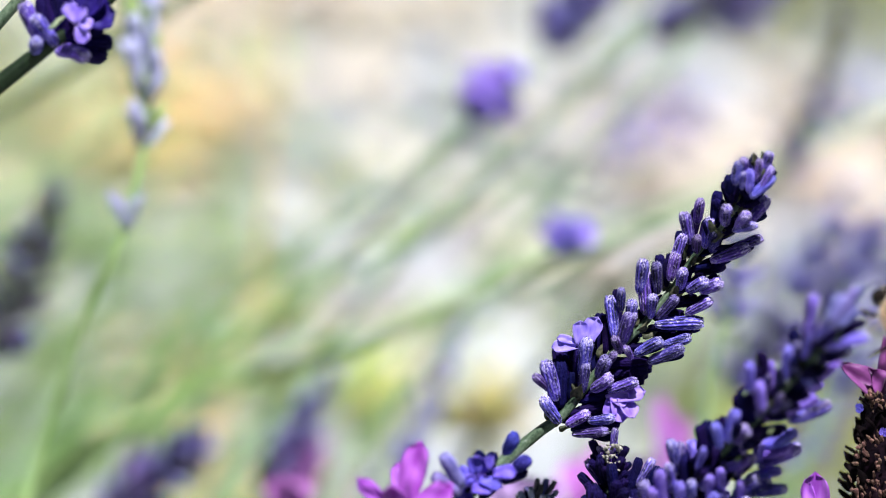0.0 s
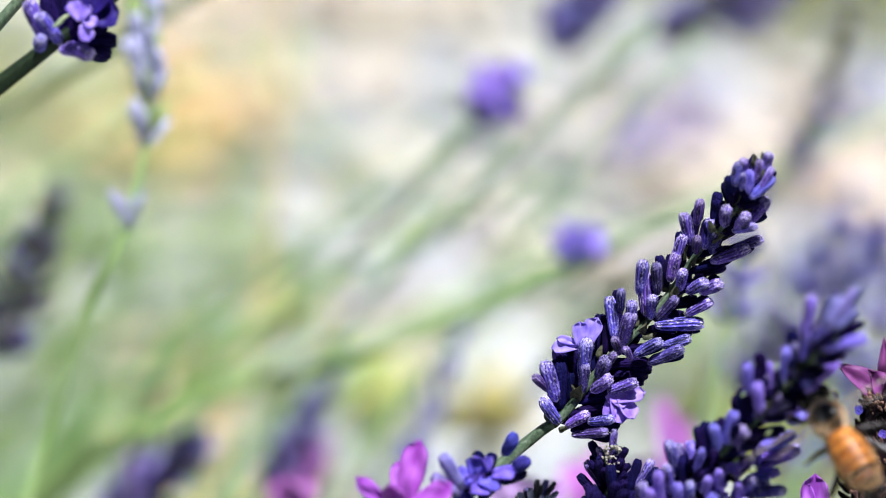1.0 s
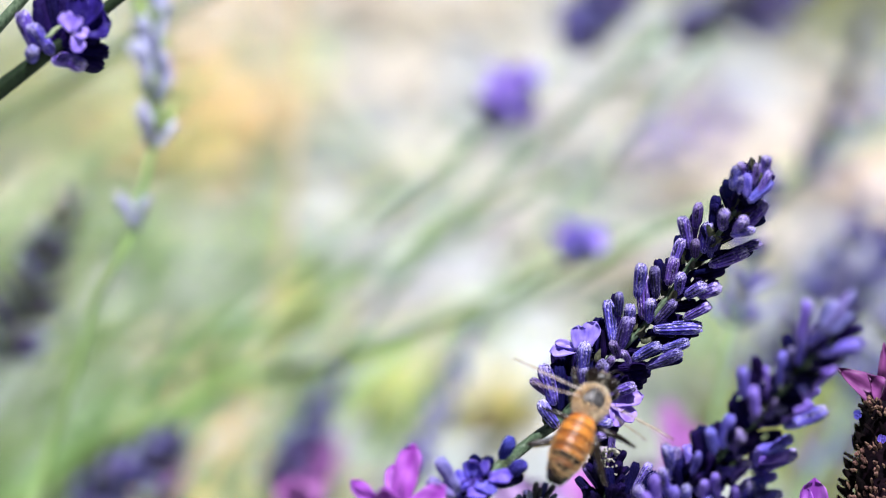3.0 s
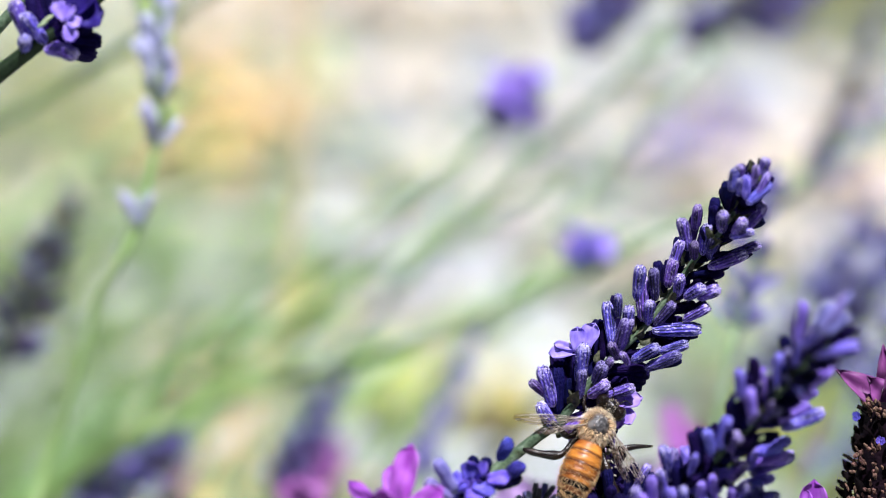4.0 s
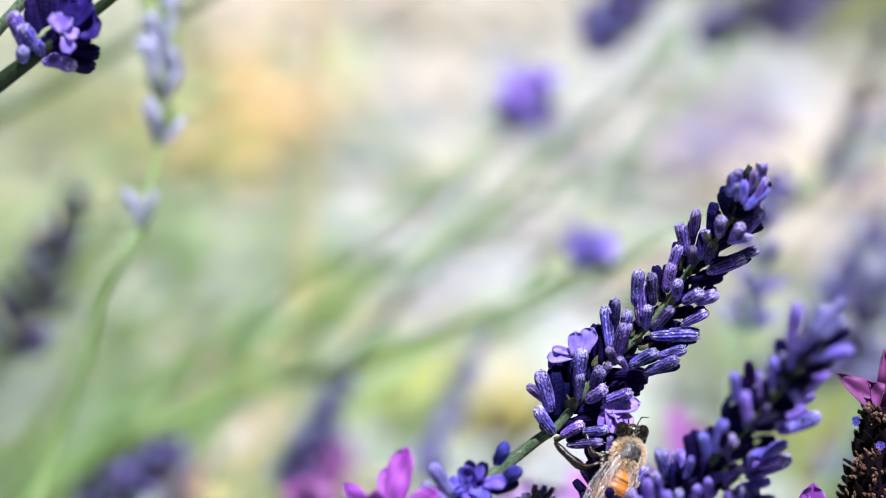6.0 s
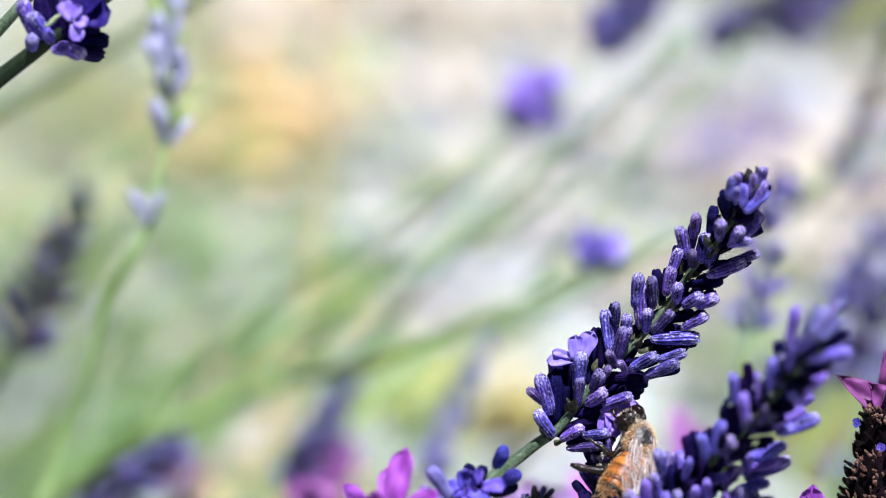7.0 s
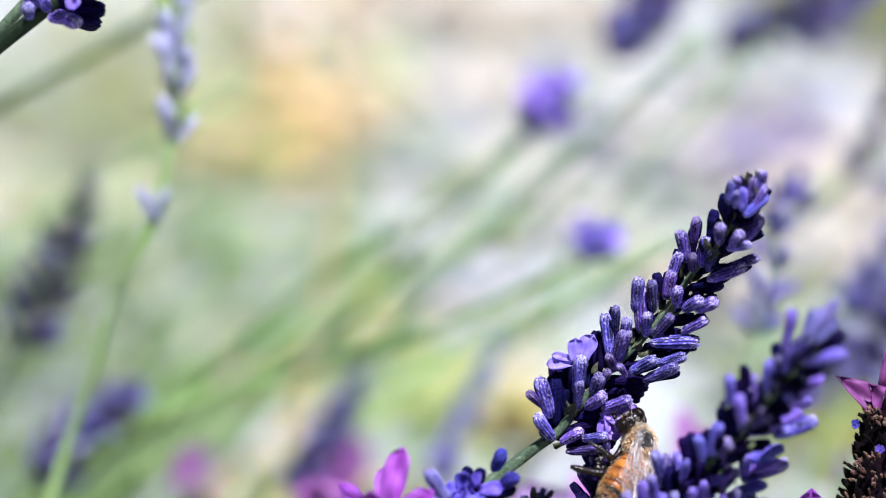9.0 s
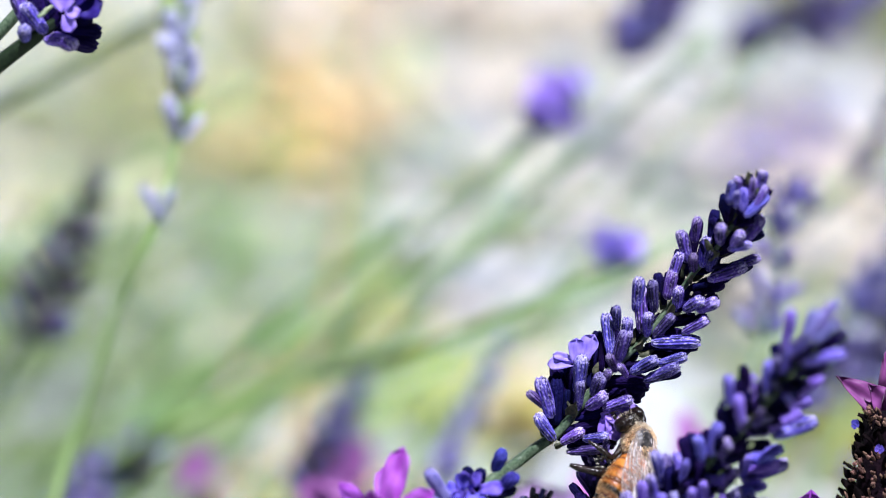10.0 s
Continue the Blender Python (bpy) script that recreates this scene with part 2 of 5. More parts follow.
# ---- mesh helpers ----
def mesh(name, bm, material, smooth=True):
    me = bpy.data.meshes.new(name)
    bmesh.ops.recalc_face_normals(bm, faces=bm.faces)
    for f in bm.faces:
        f.smooth = smooth
    bm.to_mesh(me)
    bm.free()
    me.materials.append(material)
    return me


def part(name, data, parent, m=None, label="", material=None):
    """Links a mesh, or a bmesh of that material, as one part of a thing, at the pose m in the thing's space."""
    if isinstance(data, bmesh.types.BMesh):
        data = mesh(name, data, material)
    ob = new(name, data)
    ob.parent = parent
    if m is not None:
        ob.matrix_basis = m
    return tagged(ob, label)


def thing(name, place, label, category, group=""):
    ob = new(name)
    ob.empty_display_size = 0.005
    ob.location = place
    return tagged(ob, label, category, group)


def spline(points, n):
    """Points on a smooth curve through the given ones, its tangents weighed by the lengths on both sides."""
    p = [Vector(q) for q in points]
    d = [(b - a).length for a, b in zip(p, p[1:])]
    slope = [(b - a) / max(1e-9, h) for a, b, h in zip(p, p[1:], d)]
    tan = [slope[0]] + [(slope[i] * d[i + 1] + slope[i + 1] * d[i]) / (d[i] + d[i + 1]) for i in range(len(d) - 1)] + [slope[-1]]
    out = []
    for i, h in enumerate(d):
        for j in range(n):
            t = j / n
            out.append(p[i] * (2 * t ** 3 - 3 * t * t + 1) + tan[i] * (h * (t ** 3 - 2 * t * t + t)) + p[i + 1] * (3 * t * t - 2 * t ** 3) + tan[i + 1] * (h * (t ** 3 - t * t)))
    out.append(p[-1])
    return out


def tube(path, radii, sides=8, square=0.0):
    """A tube along the path; square: how far its section is squared, as a lavender's stem is."""
    bm = bmesh.new()
    side = None
    rings = []
    for i, q in enumerate(path):
        d = (path[min(i + 1, len(path) - 1)] - path[max(i - 1, 0)]).normalized()
        if side is None:
            side = d.orthogonal().normalized()
        side = (side - d * side.dot(d)).normalized()
        other = d.cross(side)
        r = float(np.interp(i / (len(path) - 1), [q / (len(radii) - 1) for q in range(len(radii))], radii))
        ring = []
        for j in range(sides):
            a = 2 * math.pi * j / sides
            rr = r * (1 + square * math.cos(4 * a))
            ring.append(bm.verts.new(q + side * (rr * math.cos(a)) + other * (rr * math.sin(a))))
        rings.append(ring)
    for r0, r1 in zip(rings, rings[1:]):
        for j in range(sides):
            bm.faces.new((r0[j], r0[(j + 1) % sides], r1[(j + 1) % sides], r1[j]))
    bm.faces.new(rings[0][::-1])
    bm.faces.new(rings[-1])
    return bm


def along(place, way, spin=0.0, size=1.0, width=None):
    """A pose whose z points along way."""
    q = Vector(way).to_track_quat("Z", "Y").to_matrix().to_4x4()
    w = size if width is None else width
    return Matrix.Translation(place) @ q @ Matrix.Rotation(spin, 4, "Z") @ Matrix.Diagonal((w, w, size, 1))


# ---- flower pieces: each 1 unit = its true length in metres, along z ----
def calyx_mesh(seed, material, fine=True):
    """A ribbed calyx, 6 mm long, a little bent, swollen in the middle, with a toothed rim and the shut corolla's tip inside."""
    rng = random.Random(seed)
    around, rows = (RIBS * 4, 12) if fine else (10, 6)
    L, R = 6.0 * MM, 0.80 * MM
    bend, swell = rng.uniform(-0.5, 0.5) * MM, rng.uniform(0.9, 1.1)
    bm = bmesh.new()
    rings = []
    shape = ((0, 0.40), (0.05, 0.66), (0.15, 0.82), (0.35, 0.93), (0.55, 1.0), (0.72, 1.04), (0.84, 1.04), (0.92, 0.95), (0.97, 0.80))
    for i in range(rows):
        z = 0.97 * (i / (rows - 1)) ** 0.9
        for (z0, r0), (z1, r1) in zip(shape, shape[1:]):
            if z0 <= z <= z1:
                r = r0 + (r1 - r0) * (z - z0) / (z1 - z0)
        ring = []
        for j in range(around):
            a = 2 * math.pi * j / around
            rib = 1 + (0.06 * math.cos(RIBS * a) if fine and 0 < i else 0)
            wob = 1 + 0.07 * noise.noise(Vector((math.cos(a), math.sin(a), z * 2 + seed * 9.1)) * 1.7)
            tooth = 0.014 * math.cos(5 * a + seed) * max(0, z - 0.7) / 0.3
            rr = R * r * rib * wob * swell
            ring.append(bm.verts.new((rr * math.cos(a) + bend * z * z, rr * math.sin(a), (z + tooth) * L)))
        rings.append(ring)
    # the rim turns in and closes over the crumpled tip
    for f, zz in ((0.56, 1.01), (0.25, 1.0)):
        ring = []
        for j in range(around):
            a = 2 * math.pi * j / around
            rr = R * f * (1 + 0.25 * math.cos(5 * a + seed)) * swell
            ring.append(bm.verts.new((rr * math.cos(a) + bend, rr * math.sin(a), (zz + 0.015 * math.cos(5 * a + seed)) * L)))
        rings.append(ring)
    for r0, r1 in zip(rings, rings[1:]):
        for j in range(around):
            bm.faces.new((r0[j], r0[(j + 1) % around], r1[(j + 1) % around], r1[j]))
    bm.faces.new(rings[0][::-1])
    bm.faces.new(rings[-1])
    if fine:
        # felt: short hairs all over
        for _ in range(420):
            i, j = rng.randrange(1, rows), rng.randrange(around)
            p = rings[i][j].co.lerp(rings[i - 1][(j + 1) % around].co, rng.random())
            out = Vector((p.x - bend * (p.z / L) ** 2, p.y, 0)).normalized() + Vector((rng.gauss(0, 0.3), rng.gauss(0, 0.3), rng.uniform(-0.1, 0.9)))
            side = out.cross(Vector((rng.gauss(0, 1), rng.gauss(0, 1), rng.gauss(0, 1)))).normalized() * (0.012 * MM)
            tip = p + out.normalized() * (rng.uniform(0.10, 0.24) * MM)
            bm.faces.new([bm.verts.new(q) for q in (p - side, p + side, tip)])
    return mesh("calyx", bm, material)


def blade(bm, root, way, face, length, width, curl=0.3, cup=0.2, nu=4, nv=8, tipw=0.25, wave=0.0, seed=0.0, thick=0.0001, blunt=False):
    """A petal or leaf from root along way, its upper face towards face; curl bends it back, cup folds it up along the middle."""
    way, face = Vector(way).normalized(), Vector(face)
    face = (face - way * face.dot(way)).normalized()
    side = way.cross(face)
    layers = []
    for h in (0, 1):
        grid = []
        for i in range(nv + 1):
            s = i / nv if not blunt else 1 - (1 - i / nv) ** 1.7
            w = width * (math.sin(math.pi * min(1, 0.12 + s * 0.88) ** 0.8) * (1 - tipw) + tipw * (1 - s * 0.2)) * (1 if s < 0.97 else 0.55) * 0.5
            if blunt:
                w = width * 0.5 * (0.2 + 0.8 * math.sin(math.pi * min(1, 0.10 + 0.5 * s))) * math.sqrt(max(0.01, 1 - s ** 14))
            row = []
            for j in range(nu + 1):
                x = 2 * j / nu - 1
                z = -curl * length * s * s + cup * width * x * x + wave * length * noise.noise(Vector((x, s * 3, seed)))
                row.append(bm.verts.new(root + way * (length * s * (1 - 0.06 * x * x)) + side * (w * x) + face * (z - h * thick)))
            grid.append(row)
        layers.append(grid)
    a, b = layers
    for i in range(nv):
        for j in range(nu):
            bm.faces.new((a[i][j], a[i][j + 1], a[i + 1][j + 1], a[i + 1][j]))
            bm.faces.new((b[i][j], b[i + 1][j], b[i + 1][j + 1], b[i][j + 1]))
    for i in range(nv):
        for j in (0, nu):
            bm.faces.new((a[i][j], a[i + 1][j], b[i + 1][j], b[i][j]))
    for i in (0, nv):
        for j in range(nu):
            bm.faces.new((a[i][j], b[i][j], b[i][j + 1], a[i][j + 1]))


def corolla_mesh(seed, material):
    """An open two-lipped flower, 5 mm tube along z, two upper lobes and three lower ones."""
    rng = random.Random(seed)
    bm = tube(spline([(0, 0, 0), (0, 0.0002, 0.0025), (0, 0.0006, 0.0048)], 3), (0.0006, 0.0011), 10)
    top = Vector((0, 0.0005, 0.0045))
    for a, ln, w in ((58, 3.0, 3.0), (122, 3.1, 3.0), (205, 2.4, 2.2), (270, 2.6, 2.4), (335, 2.4, 2.2)):
        r = radians(a + rng.uniform(-8, 8))
        out = Vector((math.cos(r), math.sin(r), 0))
        blade(bm, top + out * 0.0006, out + Vector((0, 0, 0.75 if a < 150 else 0.35)), Vector((0, 0, 1)) - out * 0.3, ln * MM, w * MM * 1.15, 0.25, 0.10, 6, 8, 0.55, 0.16, seed + a, 0.0001, True)
    return mesh("corolla", bm, material)


FINE_CALYX = [calyx_mesh(i, CALYX if i < 6 else CALYX_SHADED) for i in range(8)]
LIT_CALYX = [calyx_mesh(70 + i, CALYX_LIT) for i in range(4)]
PALE_CALYX = [calyx_mesh(30 + i, CALYX_PALE, False) for i in range(4)]
SHADE_CALYX = [calyx_mesh(60 + i, CALYX_DEEP_SHADE) for i in range(4)]
LILAC_CALYX = [calyx_mesh(75 + i, CALYX_LILAC, False) for i in range(2)]
DRAB_CALYX = [calyx_mesh(70 + i, CALYX_DRAB, False) for i in range(3)]
HAZE_CALYX = [calyx_mesh(50 + i, CALYX_HAZE, False) for i in range(4)]
FRESH_CALYX = [calyx_mesh(80 + i, CALYX_FRESH, False) for i in range(2)]
BLUE_CALYX = [calyx_mesh(90 + i, CALYX_BLUE, False) for i in range(2)]
DARK_CALYX = [calyx_mesh(40 + i, CALYX_DARK, False) for i in range(4)]
DEEP_COROLLA = [corolla_mesh(10 + i, PETAL_DEEP) for i in range(3)]
COROLLA = [corolla_mesh(i, PETAL) for i in range(4)]


def whorl(parent, place, axis, count, rng, kit, tilt=42, size=1.0, spread=1.6, phase=0.0, flowers=0.0, jitter=10, only=None, slim=1.0):
    """A ring of calyces round the stem at place (in the parent's space); now and then one is in flower."""
    axis = axis.normalized()
    side = axis.orthogonal().normalized()
    for i in range(count):
        a = phase + 2 * math.pi * i / count + rng.uniform(-0.25, 0.25)
        out = Matrix.Rotation(a, 3, axis) @ side
        if only and not only(out):
            continue
        th = radians(tilt + rng.uniform(-jitter, jitter))
        way = axis * math.cos(th) + out * math.sin(th)
        root = place + out * (spread * 0.45 * MM) + axis * rng.uniform(-0.6, 0.9) * MM * spread
        s = size * rng.uniform(0.78, 1.08)
        part("calyx", rng.choice(kit), parent, along(root, way, rng.uniform(0, 6.3), s, s * slim * rng.uniform(0.92, 1.12)))
        if rng.random() < flowers:
            part("corolla", rng.choice(COROLLA), parent, along(root + way * 3.4 * MM * s, way, rng.uniform(0, 6.3), s), "open violet-blue two-lipped flower")


def stem_of(parent, world_points, r_top, r_base, material, sides=12, n=8, name="stem", label=""):
    o = parent.location
    path = spline([Vector(p) - o for p in world_points], n)
    return part(name, tube(path, (r_top, r_base), sides, 0.16), parent, None, label, material)


def bud(parent, k, lists, rng, kit, full=69, lean=1):
    """Calyces whose foot and tip are known on the grid: (foot u, v, tip u, v, width). Their true length gives how far they point to the lens (lean 1) or from it."""
    o = parent.location
    for u0, v0, u1, v1, w in lists:
        seen = math.hypot(u1 - u0, v1 - v0)
        length = min(max(seen * 1.06, full * 0.72), full * 1.12)
        rise = math.sqrt(max(0.0, length * length - seen * seen)) / 14 * MM * k
        a = spot(u0, v0, k) + BACK * (0.9 * MM * lean) - o
        b = spot(u1, v1, k) + BACK * (0.9 * MM * lean + rise * lean) - o
        s = (b - a).length / (6.0 * MM)
        part("calyx", rng.choice(kit), parent, along(a, b - a, rng.uniform(0, 6.3), s, w * rng.uniform(0.86, 0.98)))


def open_flower(parent, u, v, k, way, size, spin, lift=1.5, data=None):
    p = spot(u, v, k) + BACK * (lift * MM) - parent.location
    part("corolla", data or COROLLA[int(spin * 7) % 4], parent, along(p, way, spin, size), "open violet-blue two-lipped flower")


def petals(parent, k, rows, lift=0.0, material=PETAL, label="open violet-blue two-lipped flower"):
    """One open flower of lobes that are known on the grid: (foot u, v, tip u, v, width, turn to the side)."""
    bm = bmesh.new()
    for i, (u0, v0, u1, v1, w, turn) in enumerate(rows):
        a = spot(u0, v0, k) + BACK * (lift * MM) - parent.location
        b = spot(u1, v1, k) + BACK * (lift * MM + 0.6 * MM) - parent.location
        blade(bm, a, b - a, BACK + UP * 0.4 + RIGHT * turn, (b - a).length, w / 14 * MM * k, 0.12, 0.14, 6, 9, 0.5, 0.10, i + u0, 0.0001, True)
    part("corolla", bm, parent, None, label, material)


def stem_path(pts, low):
    """The stem from the tip down through the low places, then in a long bend into the ground."""
    way = (low[-1] - (low[-2] if len(low) > 1 else pts[0])).normalized()
    a = low[-1]
    drop = a.z + 0.015
    b = a + way * 0.05 + Vector((0, 0, -0.25 * drop))
    c = a + Vector((way.x * 0.07, way.y * 0.07 + 0.01, -0.6 * drop))
    d = Vector((a.x + way.x * 0.08, a.y + way.y * 0.08 + 0.02, -0.015))
    return pts[::-1] + low + [b, c, d]


def node_bract_mesh(seed):
    """A small pointed papery bract, 3 mm, cupped."""
    bm = bmesh.new()
    blade(bm, Vector((0, 0, 0)), (0, 0, 1), (0, 1, 0), 3.0 * MM, 2.2 * MM, 0.15, 0.3, 4, 6, 0.08, 0.08, seed, 0.00008)
    return mesh("node_bract", bm, NODE_BRACT)


NODE_BRACTS = [node_bract_mesh(i) for i in range(3)]


def node_bracts(parent, place, axis, rng):
    """Bracts that clasp the stem under a whorl."""
    side = axis.cross(BACK).normalized()
    for a in (-70, 20, 95, 180):
        out = Matrix.Rotation(radians(a + rng.uniform(-20, 20)), 3, axis) @ (side.cross(axis) * -1)
        q = along(place + out * (0.7 * MM) - axis * (1.2 * MM), axis + out * rng.uniform(0.5, 0.9), rng.uniform(0, 6.3), rng.uniform(0.5, 0.8))
        part("bract", rng.choice(NODE_BRACTS), parent, q, "brown-green papery bract under the buds")


def spike(name, label, group, nodes, k, kit, stem_mat, down, seed, count=7, tilt=42, size=1.0, taper=0.75, flowers=0.0, stem_r=0.8, category="lavender", only=None, filler=0, inner=None, slim=1.0, hug=0, bracts=False):
    """A lavender spike. nodes: grid places (u, v) of its whorls from below to the tip; down: grid places of the stem below it, nearest first;
    the stem ends in the ground."""
    rng = random.Random(seed)
    pts = [spot(q[0], q[1], q[2] if len(q) > 2 else k) for q in nodes]
    th = thing(name, pts[0], label, category, group)
    o = th.location
    n = len(pts)
    low = [spot(u, v, kk) for u, v, kk in down]
    stem_of(th, stem_path(pts, low), stem_r * 0.3 * MM, stem_r * 1.3 * MM, stem_mat)
    for i, p in enumerate(pts):
        if bracts:
            node_bracts(th, p - o, (pts[min(i + 1, n - 1)] - pts[max(i - 1, 0)]).normalized(), rng)
        ax = (pts[min(i + 1, n - 1)] - pts[max(i - 1, 0)]).normalized()
        f = i / max(1, n - 1)
        c = count if i < n - 1 else max(4, count - 2)
        whorl(th, p - o, ax, c, rng, kit, tilt * (1 - 0.45 * f ** 3), size * (1 - (1 - taper) * f), 1.6, i * 0.6 + seed, flowers, only=only, slim=slim)
        if hug:
            whorl(th, p - o - ax * 0.002, ax, hug, rng, inner or kit, 22, size * 0.85 * (1 - (1 - taper) * f), 2.2, i * 0.9, 0, 8)
        if filler and i:
            # shorter buds between two whorls, close to the stem
            whorl(th, (p + pts[i - 1]) / 2 - o, ax, filler, rng, inner or kit, tilt * 0.85, size * 0.72 * (1 - (1 - taper) * f), 1.4, i * 1.3, 0, 14, only=only)
    return th


def bract_mesh(seed, material, length=11, width=5, blunt=True):
    """A papery bract of a tufted lavender, along z."""
    bm = bmesh.new()
    blade(bm, Vector((0, 0, 0)), (0, 0, 1), (0, 1, 0), length * MM, width * MM, 0.12, 0.12, 8, 16, 0.38 if blunt else 0.2, 0.14, seed, 0.00018, blunt)
    return mesh("bract", bm, material)


def scale_mesh(seed, material):
    """A small pointed scale of a flower cone, 3 mm, hooked outwards, with hairs along its edge."""
    bm = bmesh.new()
    rng = random.Random(seed)
    for _ in range(14):
        p = Vector((rng.uniform(-0.9, 0.9), 0.5, rng.uniform(0.6, 2.8))) * MM
        way = Vector((p.x * 500, rng.uniform(0.2, 1.2), rng.uniform(0.2, 1.0))).normalized()
        bm.faces.new([bm.verts.new(v) for v in (p - Vector((0.03 * MM, 0, 0)), p + Vector((0.03 * MM, 0, 0)), p + way * (rng.uniform(0.6, 1.2) * MM))])
    blade(bm, Vector((0, 0, 0)), (0, 0.25, 1), (0, 1, -0.2), 3.2 * MM, 2.6 * MM, -0.25, 0.2, 4, 5, 0.1, 0.1, seed, 0.0003)
    return mesh("scale", bm, material)


def dry_bud_mesh(seed, material):
    """A crumpled dry floret, 2.4 mm."""
    bm = bmesh.new()
    bmesh.ops.create_icosphere(bm, subdivisions=2, radius=1.0)
    for v in bm.verts:
        f = 1 + 0.55 * noise.noise(v.co * 2.1 + Vector((seed * 3.7, 0, 0)))
        v.co = Vector((v.co.x * 0.75 * f, v.co.y * 0.75 * f, v.co.z * 1.2 * f + 0.8)) * MM
    return mesh("dry_floret", bm, material)


DRY_GREEN = [dry_bud_mesh(30 + i, BRACT_GREEN) for i in range(3)]


def tufted(name, label, tuft, foot, k, kit, bracts, seed, cone=None, radius=5.5, group="tufted lavender heads", stem_mat=None):
    """A tufted lavender: a cone of scales with a tuft of bracts on top. tuft: where the bracts spring from; foot: lower end of the cone;
    bracts: (tip u, v, width, towards the lens in mm) of each."""
    rng = random.Random(seed)
    a, b = spot(*tuft, k), spot(*foot, k)
    th = thing(name, b, label, "lavender", group)
    o = th.location
    axis = (a - b).normalized()
    length = (a - b).length
    side = axis.orthogonal().normalized()
    path = [b - o + axis * (length * f) for f in (0, 0.15, 0.4, 0.7, 0.9, 1)]
    core = tube(spline(path, 3), (radius * 0.78 * MM, radius * 0.7 * MM), 14)
    part("core", core, th, None, "", CONE)
    low = [b - axis * 0.012, b - axis * 0.03]
    stem_of(th, stem_path([b], low), 0.9 * MM, 1.1 * MM, stem_mat or STEM)
    for u, v, w, out in bracts:
        tip = spot(u, v, k) + BACK * (out * MM)
        root = a - axis * 0.001
        d = tip - root
        z = d.normalized()
        x = BACK.cross(z).normalized()
        turn = Matrix((x, z.cross(x), z)).transposed().to_4x4() @ Matrix.Rotation(rng.uniform(-0.35, 0.35), 4, "Z")
        m = Matrix.Translation(root - o) @ turn @ Matrix.Diagonal((w, w, d.length / (11 * MM), 1))
        part("bract", rng.choice(kit), th, m)
    if cone:
        scales, florets = cone
        rows = int(length / (1.25 * MM))
        for r in range(rows + 1):
            f = (r + 0.5) / (rows + 1)
            rad = radius * MM * (0.72 + 0.32 * math.sin(math.pi * min(1, f * 1.1)))
            for j in range(15):
                ang = 2 * math.pi * (j + 0.5 * (r % 2)) / 15 + rng.uniform(-0.12, 0.12)
                out = Matrix.Rotation(ang, 3, axis) @ side
                if out.dot(BACK) < -0.45:
                    continue
                p = b - o + axis * (length * f) + out * (rad * 0.8)
                q = along(p, (axis + out * 0.75).normalized(), 0, rng.uniform(0.45, 0.8), rng.uniform(0.4, 0.6))
                q = q @ Matrix.Rotation(rng.uniform(0, 6.3), 4, "Z")
                clump = noise.noise((p + o) * 330) + 0.5 * noise.noise((p + o) * 900)
                if clump > 0.06 and out.dot(BACK) > 0.3:
                    for _ in range(5):
                        off = Vector((rng.gauss(0, 1), rng.gauss(0, 1), rng.gauss(0, 1))) * (0.5 * MM)
                        part("dry_floret", rng.choice(florets), th, along(p + out * 0.0010 + off, (axis + out + off * 900).normalized(), rng.uniform(0, 6), rng.uniform(0.22, 0.50), rng.uniform(0.18, 0.40)))
                else:
                    part("scale", rng.choice(scales), th, q)
    return th


def ground_at(u, v):
    """Where the sight line of the grid place meets the ground."""
    way = spot(u, v, 2) - EYE
    return EYE + way * (EYE.z / -way.z)
# ---- ground ----
bm = bmesh.new()
bmesh.ops.create_grid(bm, x_segments=130, y_segments=130, size=3.0)
for v in bm.verts:
    v.co.y += 1.2
    v.co.z = 0.012 * noise.noise(v.co * 3) + 0.006 * noise.noise(v.co * 11)
    # the outer rows run on to the horizon
    far = max(abs(v.co.x), abs(v.co.y - 1.2))
    if far > 2.5:
        grow = 1 + 150 * ((far - 2.5) / 0.5) ** 3
        v.co = Vector((v.co.x * grow, 1.2 + (v.co.y - 1.2) * grow, v.co.z))
tagged(new("ground", mesh("ground", bm, GROUND)), "pale sunlit gravel and dry soil", "ground", kind="structure")

# ---- loose cover of the ground ----
def litter(name, label, category, material, patches, length, width, up, seed):
    """Many small leaves in patches on the ground: (u, v, metres across, metres deep, count)."""
    rng = random.Random(seed)
    bm = bmesh.new()
    for u, v, ax, ay, count in patches:
        c = ground_at(u, v)
        for _ in range(count):
            p = Vector((c.x + rng.gauss(0, ax), c.y + rng.gauss(0, ay), 0.012 + rng.uniform(0, 0.01)))
            a = rng.uniform(0, 6.28)
            way = Vector((math.cos(a), math.sin(a), rng.uniform(*up)))
            blade(bm, p, way, (0.2 * math.sin(a), 0.2, 1), length * rng.uniform(0.6, 1.2), width * rng.uniform(0.7, 1.2), 0.15, 0.15, 2, 4, 0.2, 0.0, 0, 0.0004)
    return tagged(new(name, mesh(name, bm, material)), label, category, kind="stuff")


litter("dry_leaves", "amber dry leaves scattered on pale ground", "leaves", DRY_LEAF,
       ((266, 262, 0.018, 0.036, 60), (240, 130, 0.02, 0.05, 8), (410, 800, 0.03, 0.06, 26), (1600, 300, 0.03, 0.05, 22)), 0.028, 0.016, (-0.02, 0.05), 1)
